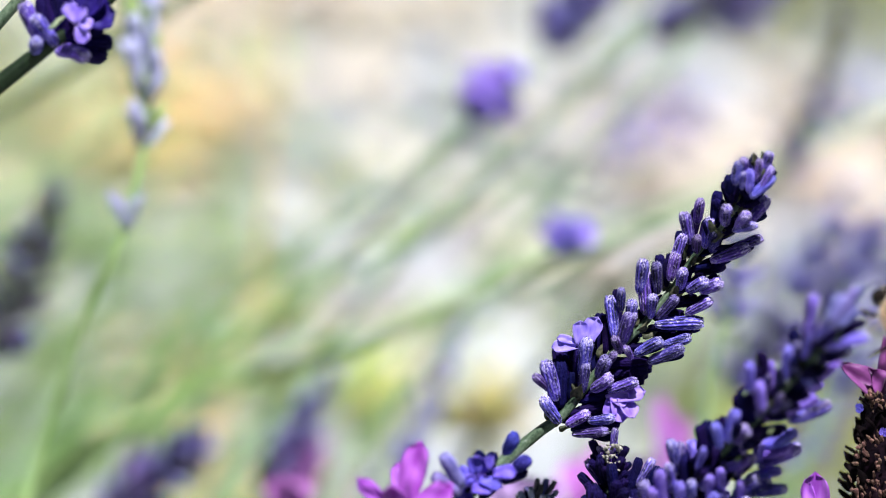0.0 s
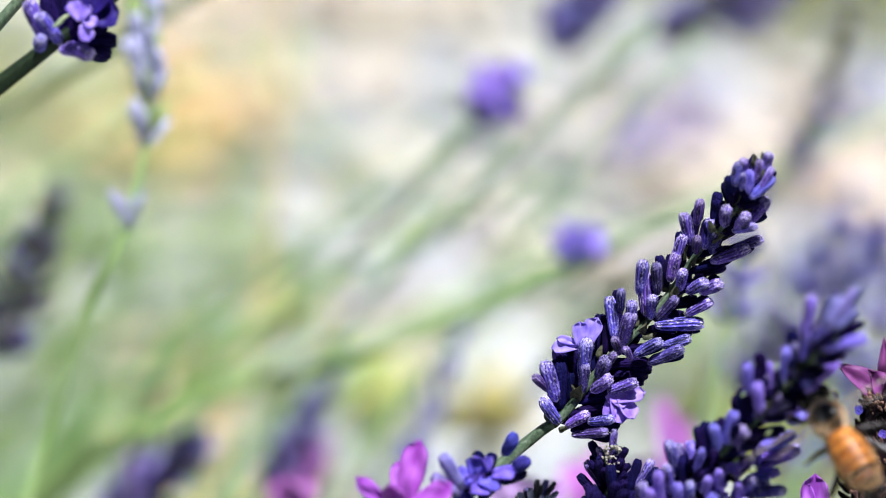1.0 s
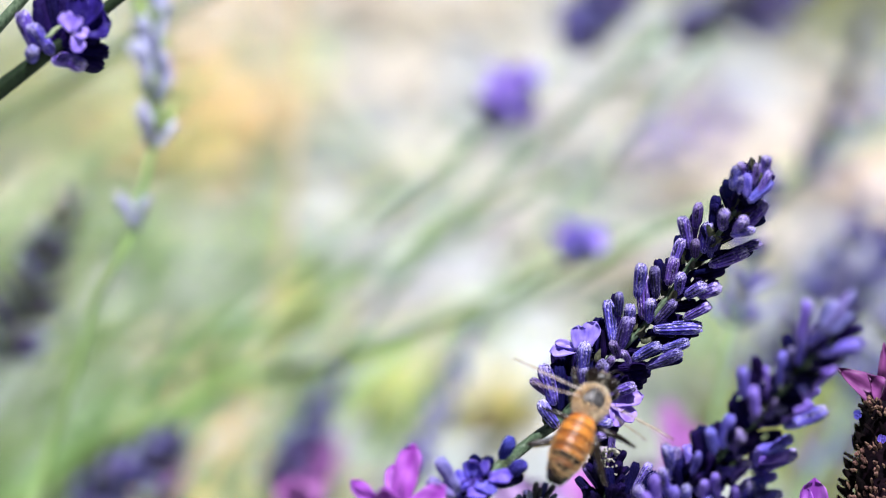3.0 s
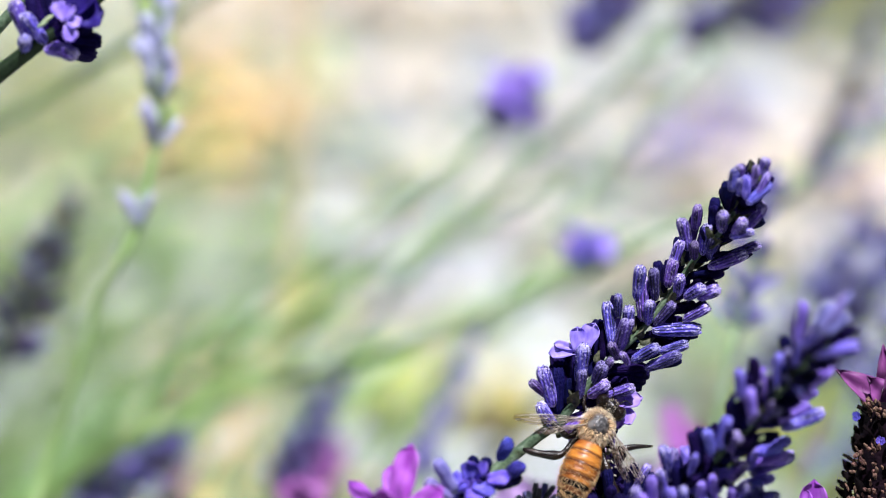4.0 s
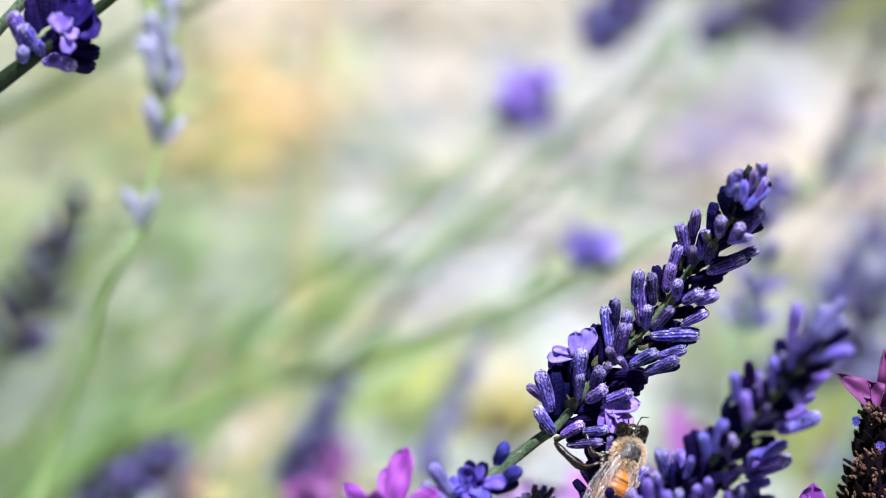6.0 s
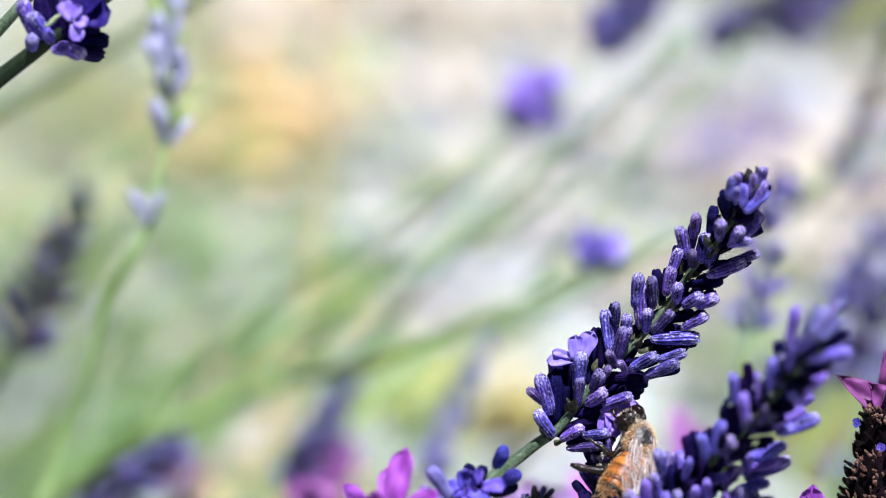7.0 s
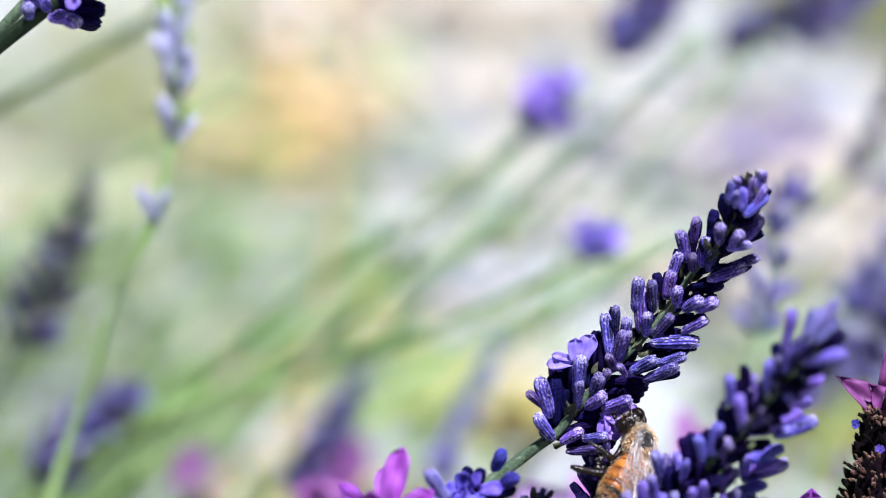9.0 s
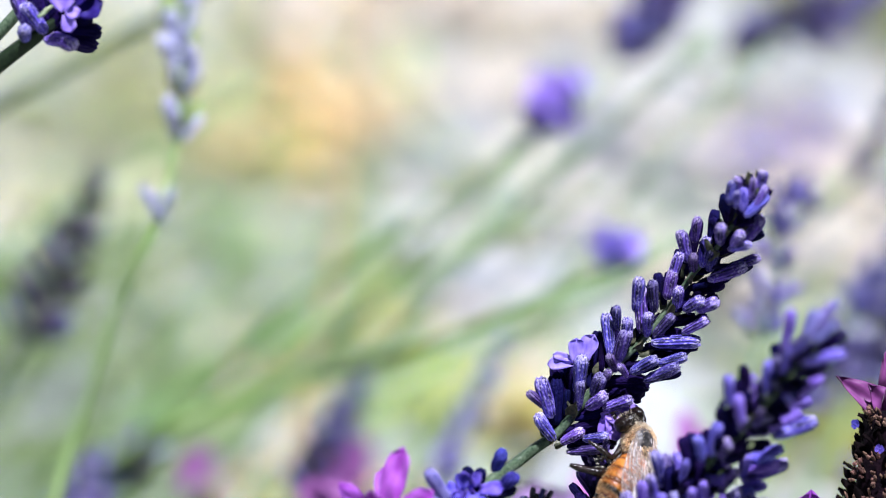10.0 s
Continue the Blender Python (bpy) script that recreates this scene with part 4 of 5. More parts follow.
for u, v, spin in ((106, 44, 0.5), (96, 54, 2.0)):
    part("bract", DRY_GREEN[int(spin)], CORNER, along(spot(u, v, 0.965) + BACK * (3.0 * MM) - CORNER.location, UP * 0.7 + RIGHT, spin, 0.7, 0.35), "pale grey-green dry bract")
LEFT_PALE = spike("lavender_spike", "pale blue-lilac lavender spike with spaced whorls on a bright green stem", "lavender spikes",
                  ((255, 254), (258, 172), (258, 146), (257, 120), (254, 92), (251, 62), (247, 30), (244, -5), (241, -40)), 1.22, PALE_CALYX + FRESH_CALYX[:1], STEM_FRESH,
                  ((240, 330, 1.22), (222, 408, 1.22), (200, 455, 1.22), (155, 540, 1.23), (120, 660, 1.24), (80, 780, 1.25), (20, 980, 1.25)), 11, count=8, tilt=27, size=0.9, taper=0.95, stem_r=0.85)
bud(LEFT_PALE, 1.22, ((226, 402, 197, 342, 0.95), (230, 402, 253, 344, 0.95), (225, 404, 214, 352, 0.8), (232, 404, 240, 356, 0.8)), rng, PALE_CALYX)
LEFT_DARK = spike("lavender_spike", "dusky violet lavender spike narrowing to a dark tip", "lavender spikes",
                  ((-25, 630), (-8, 592), (8, 558), (24, 524), (40, 490), (54, 458), (66, 430), (78, 400), (88, 370), (95, 345)), 1.48, DARK_CALYX[:3] + HAZE_CALYX[:2] + DRAB_CALYX, STEM, ((-50, 680, 1.48), (-100, 800, 1.48)), 12, count=8, taper=0.34, size=1.45, tilt=56)
LOW_DARK = spike("lavender_spike", "dusky blue-violet lavender spike", "lavender spikes",
                 ((476, 880), (490, 842), (505, 808), (522, 776), (538, 746), (554, 718), (572, 686)), 1.58, DARK_CALYX + HAZE_CALYX + DRAB_CALYX[:1], STEM, ((465, 910, 1.58), (430, 1000, 1.58)), 13, count=11, size=1.2, taper=0.5, tilt=38)
LOW_THIN = spike("lavender_spike", "slim blue-lilac lavender spike", "lavender spikes",
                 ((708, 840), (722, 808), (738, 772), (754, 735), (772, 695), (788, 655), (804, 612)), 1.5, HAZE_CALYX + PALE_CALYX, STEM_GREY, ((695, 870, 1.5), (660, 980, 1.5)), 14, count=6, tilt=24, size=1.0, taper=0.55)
LOW_LEFT = spike("lavender_spike", "violet lavender spike swaying low in the wind", "lavender spikes",
                 ((190, 938), (220, 899), (252, 862), (288, 834), (315, 811)), 1.5, DARK_CALYX + HAZE_CALYX + DRAB_CALYX[:2] + LILAC_CALYX[:1], STEM, ((140, 985, 1.5), (90, 1060, 1.5)), 15, count=11, size=1.45)
spike("lavender_spike", "bright violet round lavender head on a long green stem", "lavender spikes",
               ((838, 210), (856, 182), (870, 162)), 1.51, LIT_CALYX + LILAC_CALYX[:1], LEAF, ((800, 245, 1.51), (690, 330, 1.52), (560, 420, 1.53), (380, 560, 1.56), (200, 760, 1.6), (60, 980, 1.6)), 16, count=9, flowers=0.9, size=0.82)
BALL_B = spike("lavender_spike", "small round violet lavender head on a long bent green stem", "lavender spikes",
               ((994, 444), (998, 428)), 1.40, HAZE_CALYX[:1] + LIT_CALYX + PALE_CALYX[:1], LEAF, ((940, 474, 1.4), (800, 545, 1.4), (640, 610, 1.41), (430, 665, 1.55), (250, 740, 1.45), (60, 860, 1.5), (-100, 1000, 1.5)), 17, count=15, flowers=0.3, stem_r=1.8, size=0.84, tilt=58)
spike("lavender_spike", "dark violet lavender spike far behind", "lavender spikes",
              ((962, 82), (984, 56), (1006, 30), (1028, 4), (1050, -22), (1072, -48)), 1.64, DARK_CALYX * 2 + HAZE_CALYX + DRAB_CALYX, STEM_GREY, ((940, 120, 1.62), (800, 260, 1.52), (600, 460, 1.6), (300, 800, 1.6), (150, 1000, 1.6)), 18, count=10, size=1.5, tilt=40)
spike("lavender_spike", "blue-violet lavender spike far behind", "lavender spikes",
              ((1148, 62), (1178, 48), (1208, 32), (1238, 14), (1268, -4), (1298, -22)), 1.75, HAZE_CALYX + DARK_CALYX[:3] + DRAB_CALYX, STEM_GREY, ((1100, 90, 1.47), (950, 230, 1.5), (700, 470, 1.55), (500, 700, 1.6), (300, 1000, 1.6)), 19, count=10, size=1.3, tilt=36)
spike("lavender_spike", "blue-violet lavender spike far behind", "lavender spikes",
              ((1262, 38), (1290, 22), (1318, 6), (1346, -10), (1374, -28)), 1.8, HAZE_CALYX + DARK_CALYX + DRAB_CALYX, STEM_GREY, ((1200, 100, 1.6), (1000, 320, 1.6), (760, 640, 1.65), (560, 1000, 1.7)), 23, count=9, size=1.3, tilt=36)
for i, (du, dv) in enumerate(((-50, 22), (44, -12))):
    spike("lavender_spike", "lilac-pink lavender spike in flower, low over the gravel far behind", "lavender spikes",
          tuple((1112 + du + 13 * j, 268 + dv - 15 * j) for j in range(6)), 3.4, PALE_CALYX[:2] + LIT_CALYX[:1] + LILAC_CALYX, STEM_GREY, ((1090 + du, 300 + dv, 3.45), (1050 + du, 340 + dv, 3.55)), 24 + 60 * i, count=4, flowers=0.9, size=1.15)
spike("lavender_spike", "withered grey-brown lavender spike", "lavender spikes",
                   ((1392, 285), (1412, 240), (1432, 195), (1450, 150), (1466, 105), (1480, 62)), 1.62, DRAB_CALYX + DARK_CALYX[:2], STEM_OLIVE, ((1370, 312, 1.62), (1330, 345, 1.62), (1150, 470, 1.62), (900, 720, 1.65), (700, 1000, 1.7)), 25, count=5, tilt=16, size=0.95, stem_r=1.5)
spike("lavender_spike", "blue-violet lavender spike behind the sharp one", "lavender spikes",
                ((1285, 560), (1295, 510), (1305, 450), (1312, 390), (1318, 345)), 1.28, HAZE_CALYX + DARK_CALYX[:2], STEM_GREY, ((1262, 640, 1.28), (1235, 800, 1.28), (1190, 950, 1.28)), 20, count=6, size=0.95, stem_r=0.7)
spike("lavender_spike", "blue-violet lavender spike far behind", "lavender spikes",
                ((1300, 690), (1330, 640), (1365, 585), (1400, 530), (1430, 480), (1465, 430)), 1.55, HAZE_CALYX * 2 + DARK_CALYX, STEM_PALE, ((1270, 740, 1.55), (1220, 860, 1.55), (1190, 1000, 1.55)), 21, count=11, size=1.3)
spike("lavender_spike", "blue-violet lavender spike far behind", "lavender spikes",
                ((1400, 660), (1430, 610), (1460, 560), (1488, 510), (1512, 468), (1535, 430)), 1.55, HAZE_CALYX + DARK_CALYX, STEM_PALE, ((1390, 700, 1.55), (1320, 860, 1.55), (1290, 1000, 1.55)), 22, count=10, size=1.25)

spike("lavender_spike", "blue-violet lavender spike far behind", "lavender spikes",
                ((1395, 830), (1425, 790), (1452, 755), (1480, 720)), 1.75, HAZE_CALYX, STEM_PALE, ((1360, 880, 1.75), (1300, 980, 1.75)), 26, count=7, size=1.2)
spike("lavender_spike", "blue-violet lavender spike far behind", "lavender spikes",
                ((1480, 690), (1510, 640), (1540, 590), (1570, 545), (1600, 500)), 1.5, HAZE_CALYX, STEM_PALE, ((1460, 740, 1.5), (1400, 860, 1.5), (1360, 1000, 1.5)), 27, count=9, size=1.2)

spike("lavender_spike", "blue-violet lavender spike far behind", "lavender spikes",
                   ((1330, 560), (1370, 500), (1410, 445), (1450, 395), (1485, 350)), 1.85, HAZE_CALYX + PALE_CALYX[:3], STEM_PALE, ((1300, 610, 1.85), (1230, 760, 1.85), (1180, 1000, 1.85)), 41, count=4, size=1.05)
spike("lavender_spike", "dusky violet lavender spike far behind", "lavender spikes",
                  ((1500, 540), (1530, 495), (1560, 450), (1590, 405), (1620, 360)), 1.8, HAZE_CALYX, STEM_PALE, ((1480, 580, 1.8), (1440, 700, 1.8), (1400, 1000, 1.8)), 42, count=4, size=1.1)
spike("lavender_spike", "lilac lavender spike far behind", "lavender spikes",
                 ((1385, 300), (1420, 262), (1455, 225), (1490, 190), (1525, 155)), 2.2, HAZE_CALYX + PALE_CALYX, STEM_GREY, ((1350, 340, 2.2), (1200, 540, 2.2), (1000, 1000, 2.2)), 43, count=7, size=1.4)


def leafy_shoot(label, u, v, k, reach, count, material, seed):
    """A short upright shoot with broad young leaves all round its top."""
    rng = random.Random(seed)
    top = spot(u, v, k)
    th = thing("leafy_shoot", top, label, "plant", "leafy shoots")
    foot = Vector((top.x - 0.01, top.y + 0.015, -0.015))
    stem_of(th, [top, top.lerp(foot, 0.3) + Vector((0.006, 0, 0)), top.lerp(foot, 0.7), foot], 0.6 * MM, 1.2 * MM, STEM_PALE)
    for _ in range(count):
        bm = bmesh.new()
        a = rng.uniform(0, 6.28)
        way = Vector((math.cos(a), math.sin(a), rng.uniform(0.0, 0.9)))
        blade(bm, Vector((rng.gauss(0, reach * 0.4), rng.gauss(0, reach * 0.3), rng.gauss(0, reach * 0.4))), way, (0.3 * math.cos(a), -0.3, 1), rng.uniform(0.010, 0.018), rng.uniform(0.005, 0.008), 0.25, 0.12, 4, 8, 0.2, 0.05, rng.random() * 9)
        part("leaf", bm, th, None, "", material)
    return th


LIME_SHOOT = leafy_shoot("fresh yellow-green leaves on a low shoot", 652, 712, 2.5, 0.017, 26, WEED, 51)
OCHRE_SHOOT = leafy_shoot("withered ochre leaves on a low shoot", 856, 752, 2.2, 0.013, 22, OCHRE, 52)
spike("lavender_spike", "small dusky blue-violet lavender head far behind", "lavender spikes",
               ((1302, 334), (1314, 326), (1326, 316)), 1.42, HAZE_CALYX + DARK_CALYX[:2], STEM_PALE, ((1270, 352, 1.43), (1150, 400, 1.45), (960, 500, 1.5), (700, 700, 1.6), (500, 1000, 1.6)), 45, count=8, size=0.75)
# ---- tufted lavender: bracts and cones ----
MAGENTA = [bract_mesh(i, BRACT) for i in range(3)]
PLUM = [bract_mesh(10 + i, BRACT_DARK, blunt=False) for i in range(3)]
DULL = [bract_mesh(30 + i, BRACT_DULL) for i in range(3)]
LILAC = [bract_mesh(40 + i, BRACT_LILAC) for i in range(3)]
PINK = [bract_mesh(20 + i, BRACT_PINK) for i in range(3)]
SCALES = [scale_mesh(i, SCALE) for i in range(3)]
DRY = [dry_bud_mesh(i, FLORET) for i in range(4)]
CREAM = [dry_bud_mesh(9 + i, FLORET_CREAM) for i in range(3)]
BRACTS_FRONT = tufted("tufted_lavender", "bright magenta bracts on top of a tufted lavender head", (715, 905), (690, 1010), 0.942, MAGENTA,
                      ((742, 779, 0.66, 1), (633, 846, 0.42, 2), (705, 818, 0.45, -3), (800, 858, 0.6, 2), (694, 862, 0.6, 5)), 1, (SCALES, DRY))
CONE_RIGHT = tufted("tufted_lavender", "dark seeding tufted lavender cone with plum bracts on top", (1592, 698), (1572, 1000), 1.02, PLUM,
                    ((1484, 636, 0.8, 1), (1558, 600, 0.8, 2), (1660, 650, 0.9, 2), (1578, 632, 1.0, 5), (1620, 600, 0.9, -3), (1540, 655, 0.9, 3)), 2, (SCALES, DRY), 6.4)
for u, v, spin in ((1512, 722, 0.4), (1556, 762, 1.6)):
    open_flower(CONE_RIGHT, u, v, 1.02, BACK + RIGHT * -0.6 + UP * 0.3, 0.19, spin, 6.0, DEEP_COROLLA[int(spin)])
tufted("tufted_lavender", "single pink-magenta bracts rising from a tufted lavender", (1450, 950), (1440, 1050), 1.015, MAGENTA,
                  ((1440, 836, 0.72, 1), (1424, 848, 0.4, 0), (1395, 884, 0.4, 0)), 3, (SCALES, DRY))
TUFT_PINK = tufted("tufted_lavender", "soft pink bracts of a tufted lavender behind", (1190, 850), (1180, 960), 1.4, PINK,
                   ((1168, 696, 0.75, 0), (1212, 735, 0.8, 1), (1172, 760, 0.7, 2)), 4)
TUFT_PINK_LOW = tufted("tufted_lavender", "soft pink bracts of a tufted lavender behind", (1025, 900), (1015, 1000), 1.4, PINK,
                       ((1005, 815, 0.8, 0), (1040, 805, 0.8, 1), (1065, 785, 0.7, 1)), 5)
TUFT_LILAC = tufted("tufted_lavender", "soft lilac-pink bracts of a tufted lavender behind", (1120, 930), (1110, 1030), 1.35, LILAC,
                    ((1085, 830, 1.1, 0), (1120, 815, 1.2, 1), (1150, 805, 1.1, 0), (1175, 840, 1.1, 2), (1100, 860, 1.1, 3)), 10)
tufted("tufted_lavender", "magenta bracts of a tufted lavender far behind", (515, 900), (500, 1000), 1.3, DULL,
                  ((485, 845, 1.0, 0), (535, 835, 1.2, 1), (510, 850, 1.0, 3)), 6)
TUFT_MAUVE = tufted("tufted_lavender", "dull mauve bracts of a tufted lavender far behind", (540, 870), (520, 970), 1.75, DULL,
                   ((530, 745, 1.3, 0), (566, 765, 1.4, 1), (506, 785, 1.2, 0), (548, 790, 1.3, 3)), 11)
TUFT_LEFT = tufted("tufted_lavender", "magenta bracts of a tufted lavender far behind", (262, 880), (255, 980), 1.65, DULL,
                   ((250, 790, 1.5, 0), (285, 800, 1.3, 1), (230, 820, 1.2, 0)), 7)
tufted("tufted_lavender", "dusky lilac-pink bracts low between the stems", (925, 930), (915, 1010), 1.2, LILAC,
                    ((868, 850, 0.9, 0), (905, 838, 1.0, 1), (945, 846, 1.0, 2), (985, 850, 0.9, 0)), 9)

# ---- a spent head and dark buds low behind the sharp spike ----
SPENT = spike("lavender_spike", "spent lavender head with cream florets among dark calyces", "lavender spikes",
              ((1072, 930), (1075, 898), (1077, 868), (1079, 842), (1081, 822)), 1.0, FINE_CALYX[:2] + SHADE_CALYX * 2, STEM, ((1070, 960, 1.0), (1050, 1040, 1.0)), 31, count=11, size=0.72, tilt=38)
rng = random.Random(32)
for i in range(56):
    p = spot(1082 + rng.uniform(-13, 13), 786 + rng.uniform(0, 50), 1.0) + BACK * (rng.uniform(0.6, 2.6) * MM) - SPENT.location
    part("dry_floret", rng.choice(CREAM), SPENT, along(p, BACK + UP * rng.uniform(-0.5, 0.8) + RIGHT * rng.uniform(-0.8, 0.8), 0, rng.uniform(0.16, 0.40)))
# mostly near-black calyces: the low shade is put into their colour
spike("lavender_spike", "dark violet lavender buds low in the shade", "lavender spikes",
                 ((1050, 960), (1085, 915), (1120, 880)), 0.99, FINE_CALYX[:2] + SHADE_CALYX * 2, STEM, ((1020, 1000, 0.99), (960, 1080, 0.99)), 33, count=9)
spike("lavender_spike", "grey faded lavender buds low between the stems", "lavender spikes",
                 ((925, 995), (938, 945), (946, 918), (952, 898)), 1.03, DARK_CALYX[:1] + DRAB_CALYX[:2] + PALE_CALYX[:2] + HAZE_CALYX[:1], STEM_GREY, ((915, 1000, 1.03), (890, 1080, 1.03)), 34, count=9, size=0.7)
# ---- the honey bee: head along +y, back up ----
BMM = 1.07 * MM       # the bee is 13 mm long


def ball(bm, centre, radii, seg=20, rough=0.0, seed=0):
    got = bmesh.ops.create_uvsphere(bm, u_segments=seg, v_segments=max(8, seg * 2 // 3), radius=1.0)["verts"]
    for v in got:
        f = 1 + rough * noise.noise(v.co * 2 + Vector((seed, 0, 0)))
        v.co = Vector((v.co.x * radii[0] * f, v.co.y * radii[1] * f, v.co.z * radii[2] * f)) * BMM + Vector(centre) * BMM
    return got


def fur(centre, radii, count, length, rng, keep, back=0.5):
    """Hairs that stand on an ellipsoid, combed backwards."""
    bm = bmesh.new()
    done = 0
    while done < count:
        d = Vector((rng.gauss(0, 1), rng.gauss(0, 1), rng.gauss(0, 1))).normalized()
        if not keep(d):
            continue
        done += 1
        p = (Vector(centre) + Vector((d.x * radii[0], d.y * radii[1], d.z * radii[2]))) * BMM
        way = (d + Vector((rng.gauss(0, 0.25), rng.gauss(0, 0.25) - back * 0.4, rng.gauss(0, 0.25)))).normalized()
        side = way.orthogonal().normalized()
        side = Matrix.Rotation(rng.uniform(0, 6.3), 3, way) @ side
        ln, w = length * rng.uniform(0.6, 1.15) * BMM, 0.026 * BMM
        mid = p + way * ln * 0.55 + side * 0.0
        tip = p + way * ln + Vector((rng.gauss(0, 0.08), -0.12, rng.gauss(0, 0.08))) * ln
        a, b, c, e, t = (bm.verts.new(q) for q in (p - side * w, p + side * w, mid + side * w * 0.8, mid - side * w * 0.8, tip))
        bm.faces.new((a, b, c, e))
        bm.faces.new((e, c, t))
    return bm


def wing_mesh(length, width, sign):
    """A thin wing along +y from its root, the broad edge to the side of sign."""
    bm = bmesh.new()
    n, m = 14, 6
    grid = []
    for i in range(n + 1):
        s = i / n
        lead = 0.22 * width * math.sin(math.pi * s * 0.9)
        trail = -width * (0.10 + 0.9 * math.sin(math.pi * min(1, s ** 1.25 * 0.93 + 0.03)) ** 0.8) * 0.8
        if i == n:
            lead, trail = 0.02 * width, -0.25 * width
        row = []
        for j in range(m + 1):
            x = (lead + (trail - lead) * j / m) * sign
            row.append(bm.verts.new(Vector((x, length * s, 0.10 * width * math.sin(9 * j / m + 5 * s) * 0.35)) * BMM))
        grid.append(row)
    for i in range(n):
        for j in range(m):
            bm.faces.new((grid[i][j], grid[i][j + 1], grid[i + 1][j + 1], grid[i + 1][j]))
    return bm


def vein_mesh(length, width, sign):
    bm = bmesh.new()
    for line in (((0, 0), (0.14, 0.3), (0.2, 0.6), (0.05, 0.97)), ((0, 0.02), (0.02, 0.3), (0, 0.55), (-0.15, 0.85)), ((-0.05, 0.02), (-0.25, 0.3), (-0.42, 0.6), (-0.4, 0.85)),
                 ((0.03, 0.4), (-0.35, 0.5)), ((0.05, 0.62), (-0.42, 0.66)), ((-0.12, 0.15), (-0.55, 0.36)), ((0.0, 0.05), (0.18, 0.35), (0.24, 0.65), (0.1, 0.9)), ((-0.3, 0.4), (-0.62, 0.55), (-0.55, 0.8)),
                 ((0.02, 0.78), (-0.3, 0.8)), ((-0.02, 0.22), (-0.3, 0.42)), ((-0.1, 0.55), (-0.28, 0.75), (-0.2, 0.93))):
        pts = [Vector((x * width * sign, y * length, 0.04)) * BMM for x, y in line]
        tb = tube(spline(pts, 4), (0.05 * BMM, 0.022 * BMM), 5)
        me = bpy.data.meshes.new("tmp")
        tb.to_mesh(me)
        tb.free()
        bm.from_mesh(me)
        bpy.data.meshes.remove(me)
    return bm


def limb(points, *radii):
    return tube(spline([Vector(p) * BMM for p in points], 4), [r * BMM for r in radii], 8)


def bristles(points, length, count, rng, thick):
    """Stiff hairs along a leg."""
    path = spline([Vector(p) * BMM for p in points], 6)
    bm = bmesh.new()
    for _ in range(count):
        i = rng.randrange(len(path) // 3, len(path) - 1)
        d = (path[i + 1] - path[i]).normalized()
        out = (Matrix.Rotation(rng.uniform(0, 6.3), 3, d) @ d.orthogonal().normalized() + d * rng.uniform(0.2, 0.8)).normalized()
        side = out.cross(d).normalized() * (0.02 * BMM)
        p = path[i].lerp(path[i + 1], rng.random()) + out * (thick * BMM)
        bm.faces.new([bm.verts.new(q) for q in (p - side, p + side, p + out * (length * rng.uniform(0.6, 1.2) * BMM))])
    return bm


# each leg's course on the bee and its thickness from hip to foot
LEGS = (("foreleg", -1, ((-1.0, 1.5, -1.2), (-1.9, 2.2, -1.5), (-2.3, 3.1, -1.4), (-2.2, 4.0, -2.0), (-1.9, 4.7, -2.6))),
        ("foreleg", 1, ((1.0, 1.5, -1.2), (1.6, 2.2, -1.6), (1.8, 3.0, -1.7), (1.6, 3.8, -2.3), (1.3, 4.5, -3.0))),
        ("middle_leg", -1, ((-1.3, 0.2, -1.3), (-2.4, -0.8, -1.0), (-3.4, -1.4, -0.9), (-4.6, -0.2, -1.1), (-5.7, 1.0, -1.6))),
        ("middle_leg", 1, ((1.3, 0.0, -1.3), (2.4, -1.4, -1.0), (3.7, -0.9, -0.9), (5.2, 0.1, -1.1), (7.0, 1.1, -1.6))),
        ("hind_leg", -1, ((-1.2, -0.9, -1.2), (-2.9, -1.3, -1.0), (-4.7, -2.0, -1.0), (-6.3, -1.2, -1.2), (-7.5, -0.2, -1.5), (-8.3, 0.6, -1.8))),
        ("hind_leg", 1, ((1.2, -0.9, -1.2), (2.0, -2.4, -0.9), (3.2, -3.8, -0.8), (4.8, -5.2, -1.1), (6.6, -6.5, -1.6))))
THICK = {"foreleg": (0.38, 0.34, 0.28, 0.36, 0.25, 0.12), "middle_leg": (0.40, 0.36, 0.28, 0.42, 0.30, 0.14), "hind_leg": (0.38, 0.30, 0.32, 0.60, 0.42, 0.44, 0.22)}


